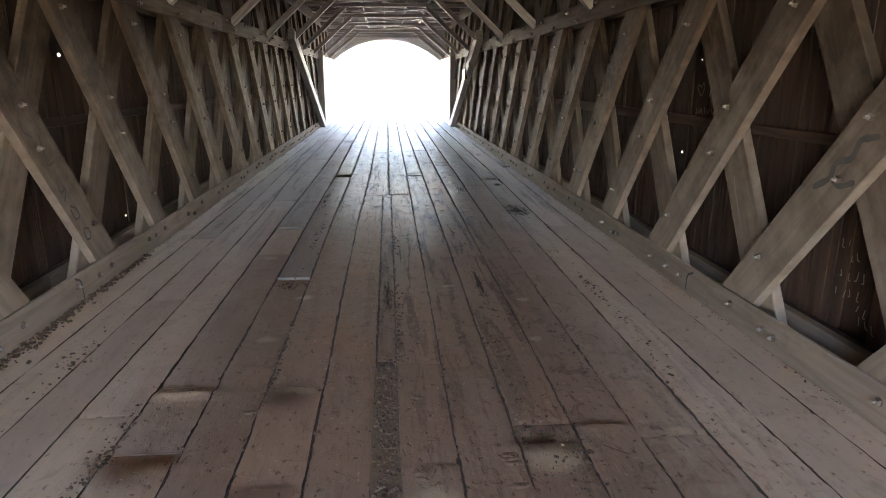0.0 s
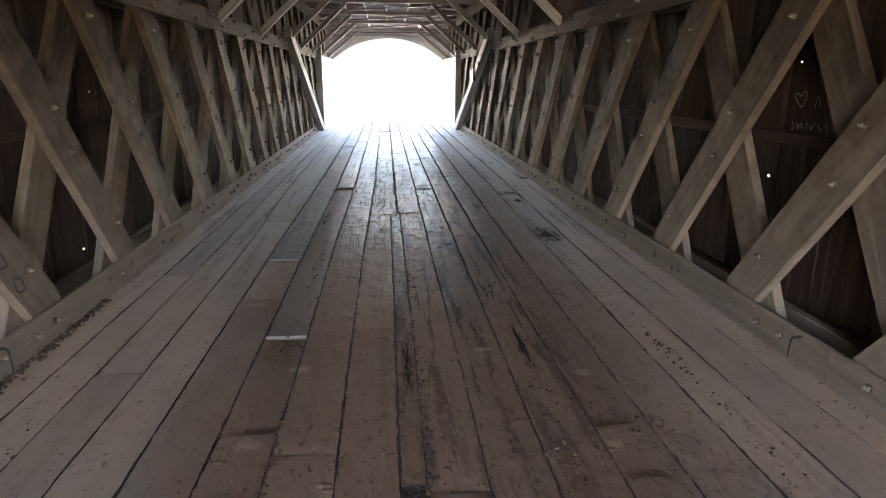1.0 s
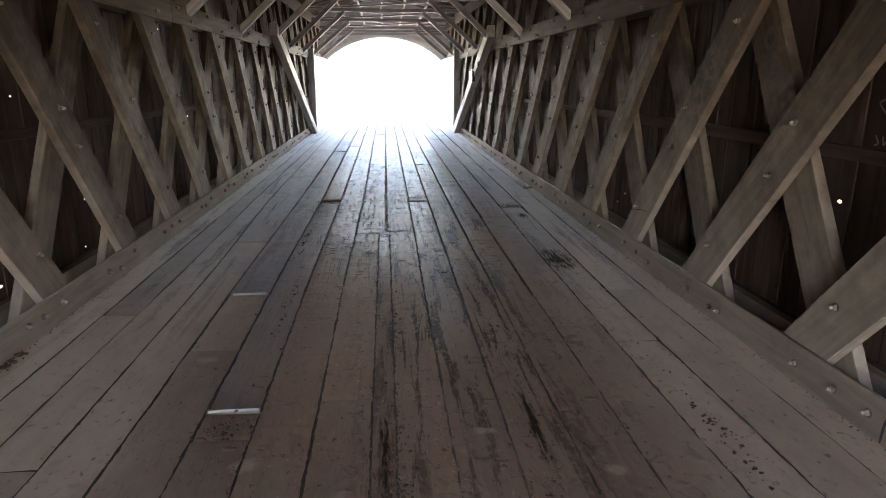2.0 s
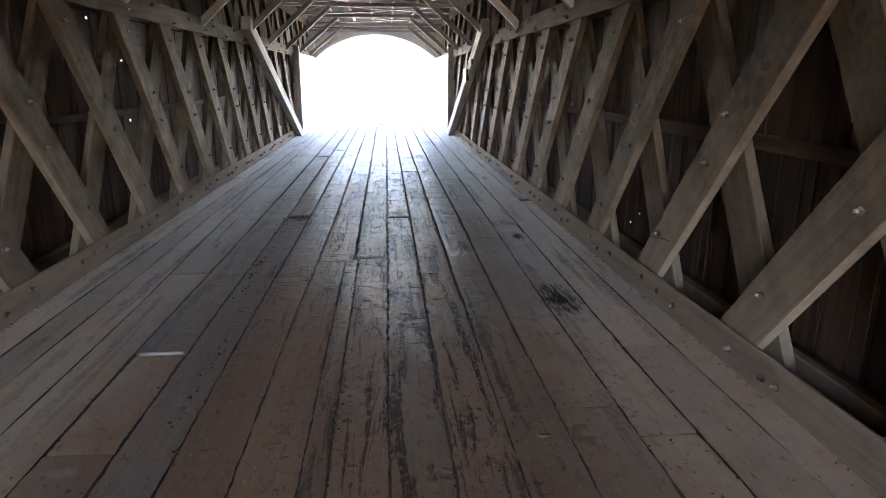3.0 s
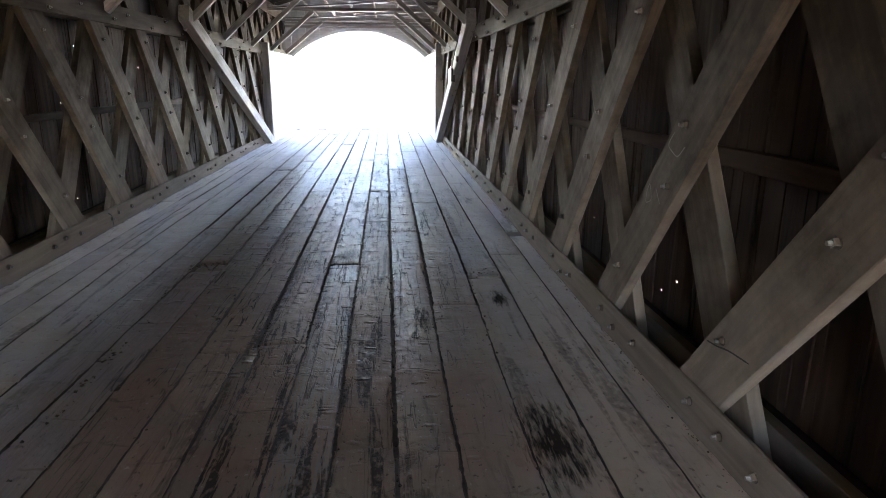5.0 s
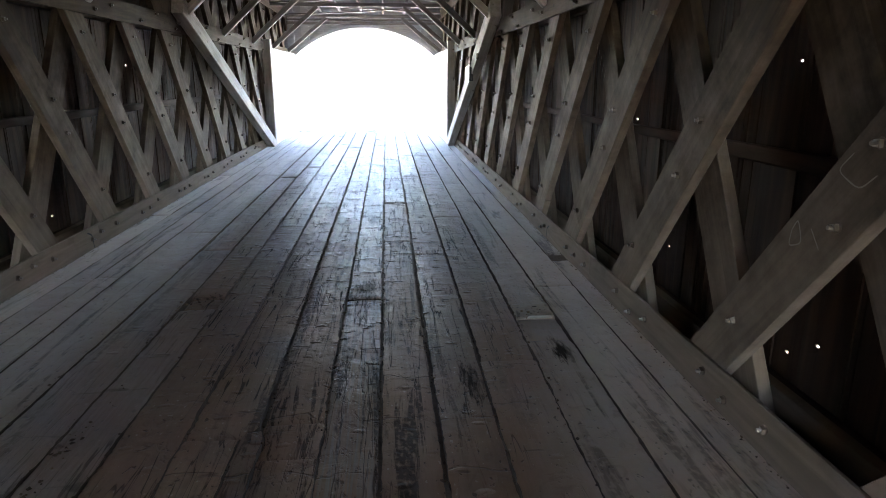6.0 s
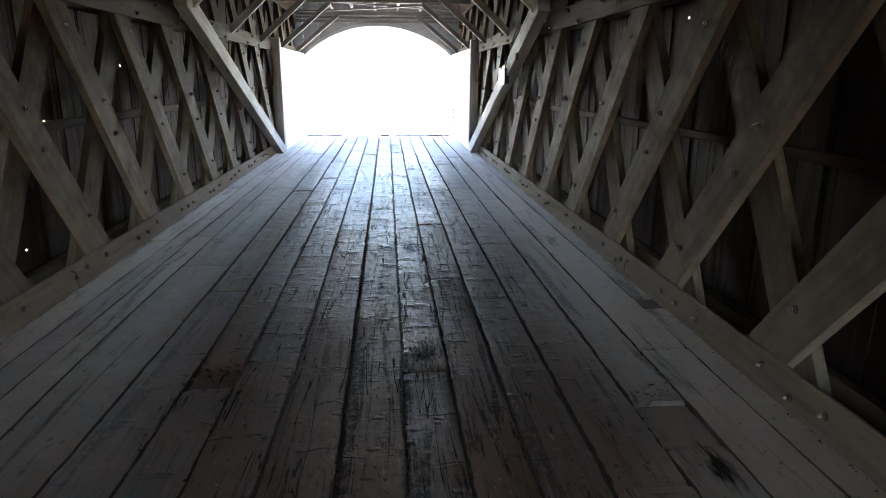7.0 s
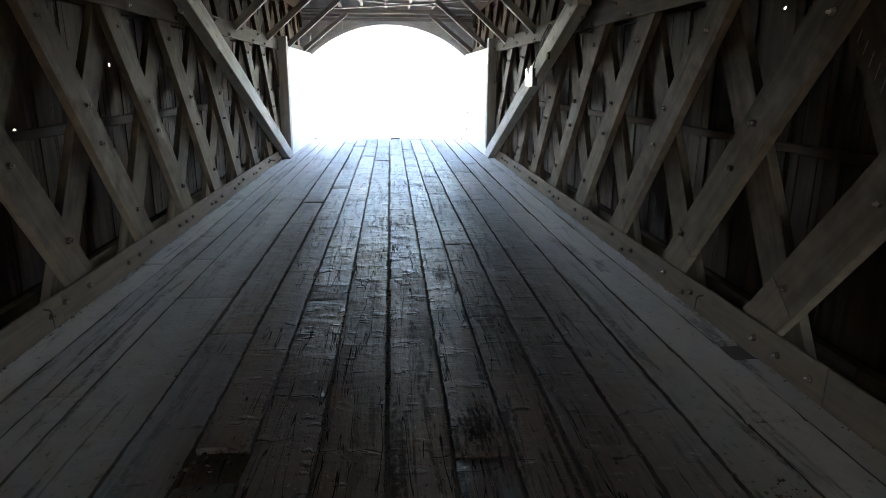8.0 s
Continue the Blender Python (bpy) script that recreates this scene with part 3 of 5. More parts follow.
def build_truss(side):
    """One lattice truss; side is -1 or 1. Two layers of inclined planks between chords."""
    rng = random.Random(11 + side)
    truss = empty("lattice_truss", "weathered grey-brown timber lattice truss along the bridge deck", "truss", "lattice trusses")
    near, far, pitch = Y_START + 0.2, Y_END - 0.15, PERIOD[side]
    for layer, at, per_z in ((0, FRONT_AT, -1 / FRONT_SLOPE[side]), (1, BACK_AT, 1 / BACK_SLOPE[side])):
        x = side * (LATTICE_IN + PLANK * (layer + 0.5) + 0.002 * layer)
        for k in range(-12, 22):
            y = at + pitch * k + rng.uniform(-0.012, 0.012)
            lo, hi = -0.30, 3.42
            # planks that would pass the end of the truss are cut there
            for end in (near, far):
                at_end = 0.2 + (end - y) / per_z
                if (end == far) == (per_z > 0):
                    hi = min(hi, at_end)
                else:
                    lo = max(lo, at_end)
            if hi - lo < 0.4:
                continue
            width = 0.284 + rng.uniform(-0.008, 0.008)
            # the feet of the planks farther in have been renewed on one side
            cuts = [lo, 0.42 + rng.uniform(-0.02, 0.02), hi] if side > 0 and layer == 0 and y > 11.0 and lo < 0.2 else [lo, hi]
            for p, q in zip(cuts, cuts[1:]):
                gap = 0.004 if len(cuts) > 2 else 0.0
                beam("lattice_plank", (x, y + (p - 0.2) * per_z, p + gap), (x, y + (q - 0.2) * per_z, q - gap), width, PLANK, TIMBER, truss,
                     rng=rng, up=(side, 0, 0), chamfer=0.004, stations=4, wobble=0.004)
    # chords: runs of planks butted end to end
    for name, zc, h in (("bottom_chord", 0.085, 0.23), ("middle_chord", 2.205, 0.215), ("top_chord", 3.27, 0.30)):
        joints = {"bottom_chord": [4.35, 12.0] if side < 0 else [3.98, 10.55], "middle_chord": [3.2, 9.1, 15.2], "top_chord": [2.0, 8.4, 14.6, 20.4]}[name]
        joints = [near] + joints + [POST_FAR + 0.05 if name == "bottom_chord" else far]
        for p, q in zip(joints, joints[1:]):
            for x, th in ((side * (CHORD_IN + LATTICE_IN) / 2, LATTICE_IN - CHORD_IN - 0.002), (side * (LATTICE_IN + 2 * PLANK + 0.036), 0.062)):
                beam(name, (x, p + 0.003, zc), (x, q - 0.003, zc), h, th, TIMBER, truss, rng=rng, up=(side, 0, 0), chamfer=0.004, stations=5, wobble=0.003)
    # bolts through the chords and where the planks cross
    turn = 180 if side > 0 else 0
    for k in range(-3, 14):
        y = 4.92 + pitch * k
        spots = [(CHORD_IN, y, 0.115), (CHORD_IN, y - 0.49 + rng.uniform(-0.06, 0.06), 0.10),
                 (CHORD_IN, y - 0.27 + rng.uniform(-0.07, 0.07), rng.uniform(0.07, 0.12)), (CHORD_IN, y + rng.uniform(-0.2, 0.2), 2.15), (CHORD_IN, y + rng.uniform(-0.2, 0.2) + 0.5, 2.25)]
        for m in range(3):
            zc = 0.2 + (FRONT_AT - BACK_AT + pitch * m) / (1 / FRONT_SLOPE[side] + 1 / BACK_SLOPE[side])
            ym = FRONT_AT + pitch * k - (zc - 0.2) / FRONT_SLOPE[side]
            up, down = (LATTICE_IN, ym - 0.17 / FRONT_SLOPE[side] + 0.05, zc + 0.17), (LATTICE_IN, ym + 0.13 / FRONT_SLOPE[side] - 0.04, zc - 0.13)
            spots += ([up], [down, up], [down])[m]
        for xx, yy, zz in spots:
            if 2.2 < yy < (POST_FAR - 0.1 if zz < 0.2 else Y_END - 0.5):
                link("bolt", BOLT, truss, "", pose(side * (xx - 0.001), yy + rng.uniform(-0.02, 0.02), zz + rng.uniform(-0.02, 0.02), rng.uniform(0, 90), 0, turn))
    return truss


for side in (-1, 1):
    build_truss(side)


# ---------------------------------------------------------------- end posts and end braces
def build_end(y, inward):
    """Posts at the end of the truss and the heavy inclined braces that lean on them."""
    for side in (-1, 1):
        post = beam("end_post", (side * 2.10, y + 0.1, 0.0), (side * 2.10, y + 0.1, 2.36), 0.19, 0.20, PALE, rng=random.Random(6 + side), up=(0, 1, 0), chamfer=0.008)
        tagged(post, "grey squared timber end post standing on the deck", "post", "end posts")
        x = side * 2.065
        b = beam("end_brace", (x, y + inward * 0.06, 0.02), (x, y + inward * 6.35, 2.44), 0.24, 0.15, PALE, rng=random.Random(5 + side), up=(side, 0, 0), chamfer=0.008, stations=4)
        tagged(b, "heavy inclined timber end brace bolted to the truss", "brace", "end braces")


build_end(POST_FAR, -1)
# ---------------------------------------------------------------- ties, knee braces, rafters and roof
def build_roof():
    rng = random.Random(3)
    ties = [TIE_FIRST + TIE_PITCH * i for i in range(8)] + [17.55, 20.0, 22.5, 25.0]
    def drop(y):
        """The roof comes down a little towards the far end."""
        return 0.018 * max(0.0, y - 17.5)
    for y in ties:
        z = 3.33 - drop(y)
        frame_ob = empty("tie_frame", "timber tie beam with two slanting knee braces under the roof", "tie beam", "tie frames")
        beam("tie_beam", (-2.55, y, z), (2.55, y, z), 0.10, 0.09, ROOF, frame_ob, rng=rng, chamfer=0.006, stations=6, wobble=0.008)
        for side in (-1, 1):
            beam("knee_brace", (side * 2.16, y - 0.02, 2.24), (side * 1.04, y - 0.02, z - 0.05), 0.09, 0.10, ROOF, frame_ob, rng=rng, chamfer=0.006)
    for y, y2 in zip(ties, ties[1:]):
        for s in (-1, 1):
            lift = 0.055 + 0.035 * s
            lb = beam("lateral_brace", (-2.2 * s, y + 0.1, 3.33 + lift - drop(y)), (2.2 * s, y2 - 0.1, 3.33 + lift - drop(y2)), 0.10, 0.035, ROOF, rng=rng, bow=-0.03, stations=5)
            tagged(lb, "thin sagging timber lateral brace between tie beams", "brace", "lateral braces")
    for z, h in ((3.03, 0.07), (3.12, 0.05)):
        rail = beam("gable_rail", (-2.45, Y_END - 0.04, z), (2.45, Y_END - 0.04, z), h, 0.05, ROOF, rng=rng, up=(0, 1, 0), stations=7, wobble=0.008)
        tagged(rail, "weathered timber rail across the boarded gable", "rail", "gable rails")
    for x in (-1.18, -0.64, -0.06, 0.53, 1.12):
        for p, q in zip(ties, ties[1:]):
            ob = beam("purlin", (x, p + 0.03, 3.43 - drop(p)), (x, q + 0.03, 3.43 - drop(q)), 0.05, 0.06, ROOF, rng=rng, stations=5, wobble=0.012)
            tagged(ob, "thin timber purlin lying over the tie beams", "purlin", "purlins")
    y = Y_START + 0.15
    while y < Y_END - 0.1:
        pair = empty("rafter_pair", "brown timber rafters meeting at the ridge", "rafters", "rafters")
        for side in (-1, 1):
            beam("rafter", (side * 2.85, y, 3.42), (side * 0.01, y, 4.25), 0.06, 0.12, OLD_ROOF, pair, rng=rng)
        y += 0.62
    # spaced roof laths and the shingle skin over them: one mesh
    bm = bmesh.new()
    for side in (-1, 1):
        for i in range(15):
            f = (i + 0.5) / 15
            x, z = side * 2.95 * f, 4.345 - 0.862 * f
            lath = box_bmesh(x - 0.05, x + 0.05, Y_START, Y_END, z - 0.012, z + 0.012)
            me = bpy.data.meshes.new("lath")
            lath.to_mesh(me)
            lath.free()
            bm.from_mesh(me)
            bpy.data.meshes.remove(me)
        v = [bm.verts.new(p) for p in ((0, Y_START - 1.0, 4.40), (0, Y_END + 1.0, 4.40), (side * 3.1, Y_END + 1.0, 3.495), (side * 3.1, Y_START - 1.0, 3.495))]
        top = [bm.verts.new((p.co.x, p.co.y, p.co.z + 0.03)) for p in v]
        bm.faces.new(v), bm.faces.new(top)
        for i in range(4):
            bm.faces.new((v[i], v[(i + 1) % 4], top[(i + 1) % 4], top[i]))
    bmesh.ops.recalc_face_normals(bm, faces=bm.faces)
    tagged(part("ceiling", bm, OLD_ROOF), "underside of a wooden roof with spaced laths", "ceiling", kind="structure")


build_roof()


# ---------------------------------------------------------------- portal walls and white side linings
def build_portal(name, y, out):
    """A boarded gable wall with a segmental arch over a square opening; out is the way outwards."""
    wall = empty(name, "boarded gable wall with a wide arched opening", "wall", kind="structure")
    spring, crown, half = 2.15, 2.93, 2.01
    radius = (half * half + (crown - spring) ** 2) / (2 * (crown - spring))
    centre = crown - radius
    rng = random.Random(8)
    x, count = -3.0, 0
    while x < 2.99:
        w = min(0.2, 3.0 - x)
        a, b = x, x + w + 0.02
        def top(q):
            return 4.396 - 0.292 * abs(q)
        def low(q):
            return centre + math.sqrt(max(radius * radius - q * q, 0)) if abs(q) < half else -0.1
        if abs((a + b) / 2) < half:
            a, b = (-half if abs(a + half) < 0.05 else max(a, -half)), min(b, half)
            cols = [a, (a + b) / 2, b]
            bottom = [(q, low(min(max(q, -half + 1e-4), half - 1e-4))) for q in cols]
        else:
            a, b = (max(a, half), b) if a > 0 else (a, min(b, -half))
            bottom = [(a, -0.1), (b, -0.1)]
        outline = bottom + ([(b, top(b))] + ([(0, top(0))] if a < 0 < b else []) + [(a, top(a))])
        bm = bmesh.new()
        d = out * (0.03 if count % 2 else 0.0) + rng.uniform(0, 0.002)
        count += 1
        front = [bm.verts.new((q, y + d, z)) for q, z in outline]
        back = [bm.verts.new((q, y + d + out * 0.028, z)) for q, z in outline]
        bm.faces.new(front), bm.faces.new(back)
        for i in range(len(outline)):
            bm.faces.new((front[i], front[(i + 1) % len(outline)], back[(i + 1) % len(outline)], back[i]))
        bmesh.ops.recalc_face_normals(bm, faces=bm.faces)
        part("board", bm, SHEATHING, wall)
        x += w
    # arch ring
    bm = bmesh.new()
    rings = []
    for i in range(41):
        q = -half + 2 * half * i / 40
        ang = math.asin(q / radius)
        ring = []
        for r, dy in ((radius - 0.025, -0.05), (radius - 0.025, 0.07), (radius + 0.06, 0.07), (radius + 0.06, -0.05)):
            ring.append(bm.verts.new((r * math.sin(ang), y + out * dy, centre + r * math.cos(ang))))
        rings.append(ring)
    for a, b in zip(rings, rings[1:]):
        for k in range(4):
            bm.faces.new((a[k], a[(k + 1) % 4], b[(k + 1) % 4], b[k]))
    bm.faces.new(rings[0]), bm.faces.new(rings[-1])
    bmesh.ops.recalc_face_normals(bm, faces=bm.faces)
    part("arch_trim", bm, WHITE, wall)
    # the white boarded vault of the porch in front of the wall, its side cheeks and outer edge
    depth = 0.9 if out > 0 else 0.2
    for name, material, r0, r1, y0, y1 in (("vault", WHITE, radius, radius + 0.03, 0.07, depth), ("outer_trim", WHITE, radius - 0.02, radius + 0.1, depth, depth + 0.05)):
        bm = bmesh.new()
        rings = []
        for i in range(41):
            ang = math.asin((-half + 2 * half * i / 40) / radius)
            rings.append([bm.verts.new((r * math.sin(ang), y + out * dy, centre + r * math.cos(ang))) for r, dy in ((r0, y0), (r0, y1), (r1, y1), (r1, y0))])
        for a, b in zip(rings, rings[1:]):
            for k in range(4):
                bm.faces.new((a[k], a[(k + 1) % 4], b[(k + 1) % 4], b[k]))
        bm.faces.new(rings[0]), bm.faces.new(rings[-1])
        bmesh.ops.recalc_face_normals(bm, faces=bm.faces)
        part(name, bm, material, wall)
    for side in (-1, 1):
        y0, y1 = sorted((y + out * 0.075, y + out * depth))
        x0, x1 = sorted((side * half, side * (half + 0.04)))
        part("cheek", box_bmesh(x0, x1, y0, y1, -0.1, spring, 0.004), WHITE, wall)
    return wall


def build_lining(y0, y1, out):
    """White painted boards that line the sides between the end posts and the portal."""
    for side, n in ((-1, "left"), (1, "right")):
        lining = empty("wall_lining_" + n, "white painted boarding lining the portal's side", "wall", kind="structure")
        rows = 9
        h = 2.17 / rows
        me = plank_mesh("board", WHITE, abs(y1 - y0) - 0.01, h - 0.001, 0.025, random.Random(4), chamfer=0.001, wobble=0.0004)
        for i in range(rows):
            m = Matrix(((0, 0, 1, side * 2.02), (1, 0, 0, (y0 + y1) / 2), (0, 1, 0, 0.01 + h * (i + 0.5)), (0, 0, 0, 1)))
            link("board", me, lining, "", m)


build_portal("wall_portal_far", Y_END, 1)
build_portal("wall_portal_near", Y_START, -1)
# dark strips added to paint the shaded gap where the deck ends
for x0, x1, high in ((-2.0, -1.05, 0.024), (0.02, 0.26, 0.045), (0.45, 1.25, 0.018), (1.3, 1.95, 0.026)):
    strip = beam("threshold", (x0, Y_END - 0.17, 0.004), (x1, Y_END - 0.17, 0.004), 0.05, high, CABLE, rng=random.Random(41), stations=8, wobble=0.008)
    tagged(strip, "dark strip standing for the shaded gap at the end of the deck", "threshold", kind="structure")
build_lining(POST_FAR + 0.02, Y_END + 0.004, 1)


# ---------------------------------------------------------------- side walls: vertical boards on rails
KNOTS = {-1: [(10.27, 1.09), (10.95, 2.15), (9.58, 2.06), (10.9, 1.88), (10.23, 1.70), (11.71, 1.30), (12.14, 1.86), (13.91, 1.67), (12.29, 1.22), (12.15, 0.76), (14.46, 2.08),
              (6.5, 1.43), (7.55, 1.21), (6.05, 0.27), (7.2, 0.23), (7.35, 0.6), (8.54, 0.80), (5.2, 1.67), (9.23, 1.86), (7.31, 1.93), (11.77, 0.33)],
         1: [(5.17, 0.92), (5.0, 1.65), (10.55, 1.25), (9.82, 0.47), (8.48, 0.30), (8.27, 0.42), (8.65, 1.62), (12.37, 0.18), (12.39, 0.64), (11.91, 1.43), (11.81, 2.0), (10.68, 0.85)]}
BIG_KNOTS = {(-1, 10.27), (-1, 13.91), (-1, 12.29), (1, 10.55), (1, 11.81), (1, 5.17), (-1, 5.2)}


def knotty_board(length, width, thick, holes):
    """A board along x with knot holes right through it; holes: (along, across, radius)."""
    bm = bmesh.new()
    def loop(points):
        v = [bm.verts.new((px, py, -thick / 2)) for px, py in points]
        return [bm.edges.new((v[i], v[(i + 1) % len(v)])) for i in range(len(v))]
    edges = loop([(-length / 2, -width / 2), (length / 2, -width / 2), (length / 2, width / 2), (-length / 2, width / 2)])
    for along, across, r in holes:
        edges += loop([(along + r * 1.2 * math.cos(a * math.tau / 9), across + r * (2.3 + 0.2 * math.sin(3 * a)) * math.sin(a * math.tau / 9)) for a in range(9)])
    bmesh.ops.triangle_fill(bm, edges=edges, use_beauty=True)
    res = bmesh.ops.extrude_face_region(bm, geom=bm.faces[:])
    bmesh.ops.translate(bm, vec=(0, 0, thick), verts=[g for g in res["geom"] if isinstance(g, bmesh.types.BMVert)])
    bmesh.ops.recalc_face_normals(bm, faces=bm.faces)
    me = bpy.data.meshes.new("board")
    bm.to_mesh(me)
    bm.free()
    me.materials.append(SIDING)
    return me


def grooved_board(length, width, thick, rng):
    """A siding board along x, scored along its length by one or two worn grooves."""
    bm = bmesh.new()
    cuts = sorted(rng.sample((-0.072, -0.045, -0.012, 0.02, 0.05, 0.078), rng.choice((1, 2, 2))))
    profile = [(-width / 2, thick / 2), (-width / 2, -thick / 2)]
    for c in cuts:
        w = rng.uniform(0.0025, 0.006)
        profile += [(c - w, -thick / 2), (c - w * 0.3, thick / 2 - 0.002), (c + w * 0.3, thick / 2 - 0.002), (c + w, -thick / 2)]
    profile += [(width / 2, -thick / 2), (width / 2, thick / 2)]
    rows = []
    for i in range(7):
        bend = rng.uniform(-0.003, 0.003)
        rows.append([bm.verts.new(((i / 6 - 0.5) * length, y + (bend if abs(y) < width / 2 - 0.01 else 0), z)) for y, z in profile])
    for u, v in zip(rows, rows[1:]):
        for k in range(len(profile)):
            bm.faces.new((u[k], v[k], v[(k + 1) % len(profile)], u[(k + 1) % len(profile)]))
    bm.faces.new(rows[0]), bm.faces.new(rows[-1][::-1])
    bmesh.ops.recalc_face_normals(bm, faces=bm.faces)
    me = bpy.data.meshes.new("board")
    bm.to_mesh(me)
    bm.free()
    me.materials.append(SIDING)
    return me


def build_side_wall(side):
    rng = random.Random(21 + side)
    wall = empty("wall_left" if side < 0 else "wall_right", "dark aged vertical board siding behind the lattice", "wall", kind="structure")
    for z, h in ((1.185, 0.08), (0.09, 0.20), (2.24, 0.11), (3.25, 0.12)):
        beam("rail", (side * (WALL_IN - (0.012 if z == 1.185 else 0.028)), Y_START + 0.05, z), (side * (WALL_IN - (0.012 if z == 1.185 else 0.028)), Y_END - 0.05, z), h, 0.03 if z == 1.185 else 0.05, SIDING, wall, rng=rng, up=(side, 0, 0), stations=9, wobble=0.012)
    meshes = [grooved_board(4.0, 0.29, 0.010, rng) for _ in range(10)]
    y, count = Y_START + 0.13, 0
    while y < Y_END:
        holes = [(z - 1.71, max(-0.068, min(0.068, (ky - y) * -side)), (0.015 if (side, ky) in BIG_KNOTS else rng.uniform(0.008, 0.012)) * (0.55 if side > 0 else 0.85)) for ky, z in KNOTS[side] if abs(ky - y) <= 0.125]
        me = knotty_board(4.0, 0.29, 0.010, holes) if holes else rng.choice(meshes)
        m = Matrix(((0, 0, side, side * (WALL_IN + 0.012 + 0.0105 * (count % 2) + rng.uniform(0, 0.0003))), (0, -side, 0, y), (1, 0, 0, 1.71), (0, 0, 0, 1)))
        link("board", me, wall, "", m)
        y += 0.25
        count += 1


for side in (-1, 1):
    build_side_wall(side)


# ---------------------------------------------------------------- the deck
SEAMS_NEAR = [-2.15, -1.93, -1.70, -1.45, -1.18, -0.89, -0.63, -0.35, -0.09, 0.02, 0.265, 0.53, 0.80, 1.07, 1.38, 1.66, 1.96, 2.15]
SEAMS_FAR = [-2.15, -1.93, -1.74, -1.55, -1.15, -0.86, -0.60, -0.31, -0.015, -0.005, 0.28, 0.53, 0.80, 1.09, 1.42, 1.70, 2.00, 2.15]
BUTTS = {0: [9.0], 1: [6.2, 14.3], 2: [4.4, 10.9, 13.45], 3: [2.77, 8.15, 12.4], 4: [2.46, 3.06, 5.56, 6.58, 11.7, 16.2, 20.08], 5: [4.81, 10.13, 15.1, 19.28], 6: [3.54, 8.0, 12.3, 19.28],
         7: [4.9, 8.42, 13.63, 18.6], 8: [3.3, 8.48], 9: [3.24, 8.55, 12.8, 17.4, 21.44], 10: [5.0, 10.24, 14.93, 19.6], 11: [2.55, 7.36, 11.9, 14.93, 18.3], 12: [6.4, 11.4, 16.0, 22.6],
         13: [2.4, 5.78, 9.13, 13.0, 18.9, 23.1], 14: [5.52, 9.79, 13.9, 17.34, 22.9], 15: [2.54, 6.48, 10.43, 14.5, 18.9], 16: [5.24, 11.12, 17.0]}
PITS = {(5, 4.81): -0.24, (5, 10.13): 0.26, (14, 9.79): -0.38, (16, 11.12): 0.2, (9, 8.55): -0.30}   # rotten ends: how far the hole reaches
JOIST = 0.42
SLATE, GRAINED = {(5, 4.81), (4, 6.58), (2, 13.45)}, {(7, 13.63), (10, 5.0), (9, 17.4)}   # planks of another wood, by column and near end


HEAVES = [(0.13, 3.28, 0.09, 0.008), (0.44, 3.9, 0.07, 0.010), (0.44, 4.6, 0.06, 0.008), (0.90, 3.7, 0.07, 0.012), (1.24, 3.3, 0.06, 0.010), (0.15, 2.3, 0.10, 0.006), (-0.48, 2.2, 0.10, 0.007), (1.2, 2.1, 0.10, 0.006), (-0.22, 4.2, 0.06, 0.008), (-0.5, 4.7, 0.08, 0.008), (-1.3, 4.0, 0.08, 0.006), (-0.25, 10.33, 0.10, 0.004), (0.92, 10.30, 0.12, 0.005), (-0.45, 11.36, 0.10, 0.005), (-1.03, 3.02, 0.14, 0.026), (-0.74, 3.28, 0.06, 0.022), (-0.50, 3.02, 0.09, 0.022), (-1.02, 2.40, 0.14, 0.028), (0.62, 2.42, 0.10, 0.026), (0.92, 2.55, 0.08, 0.016), (-0.75, 3.75, 0.06, 0.018),
          (0.40, 3.5, 0.05, 0.012), (0.92, 3.3, 0.05, 0.014), (-0.45, 6.0, 0.05, 0.010), (0.13, 6.1, 0.05, 0.010), (0.40, 7.0, 0.05, 0.010), (-0.2, 9.1, 0.05, 0.010), (-1.03, 5.75, 0.1, 0.012)]   # where the planks heave


def seam(k, y):
    """The x of joint k at y: the joints wander from their near to their far places."""
    f = min(1.0, max(0.0, (y - 8.4) / 0.12 if k in (8, 9) else (y - 6.5) / 4.5))
    return SEAMS_NEAR[k] + (SEAMS_FAR[k] - SEAMS_NEAR[k]) * f * f * (3 - 2 * f) + 0.006 * noise.noise(Vector((k * 5.3, y * 0.55, 2.0)))


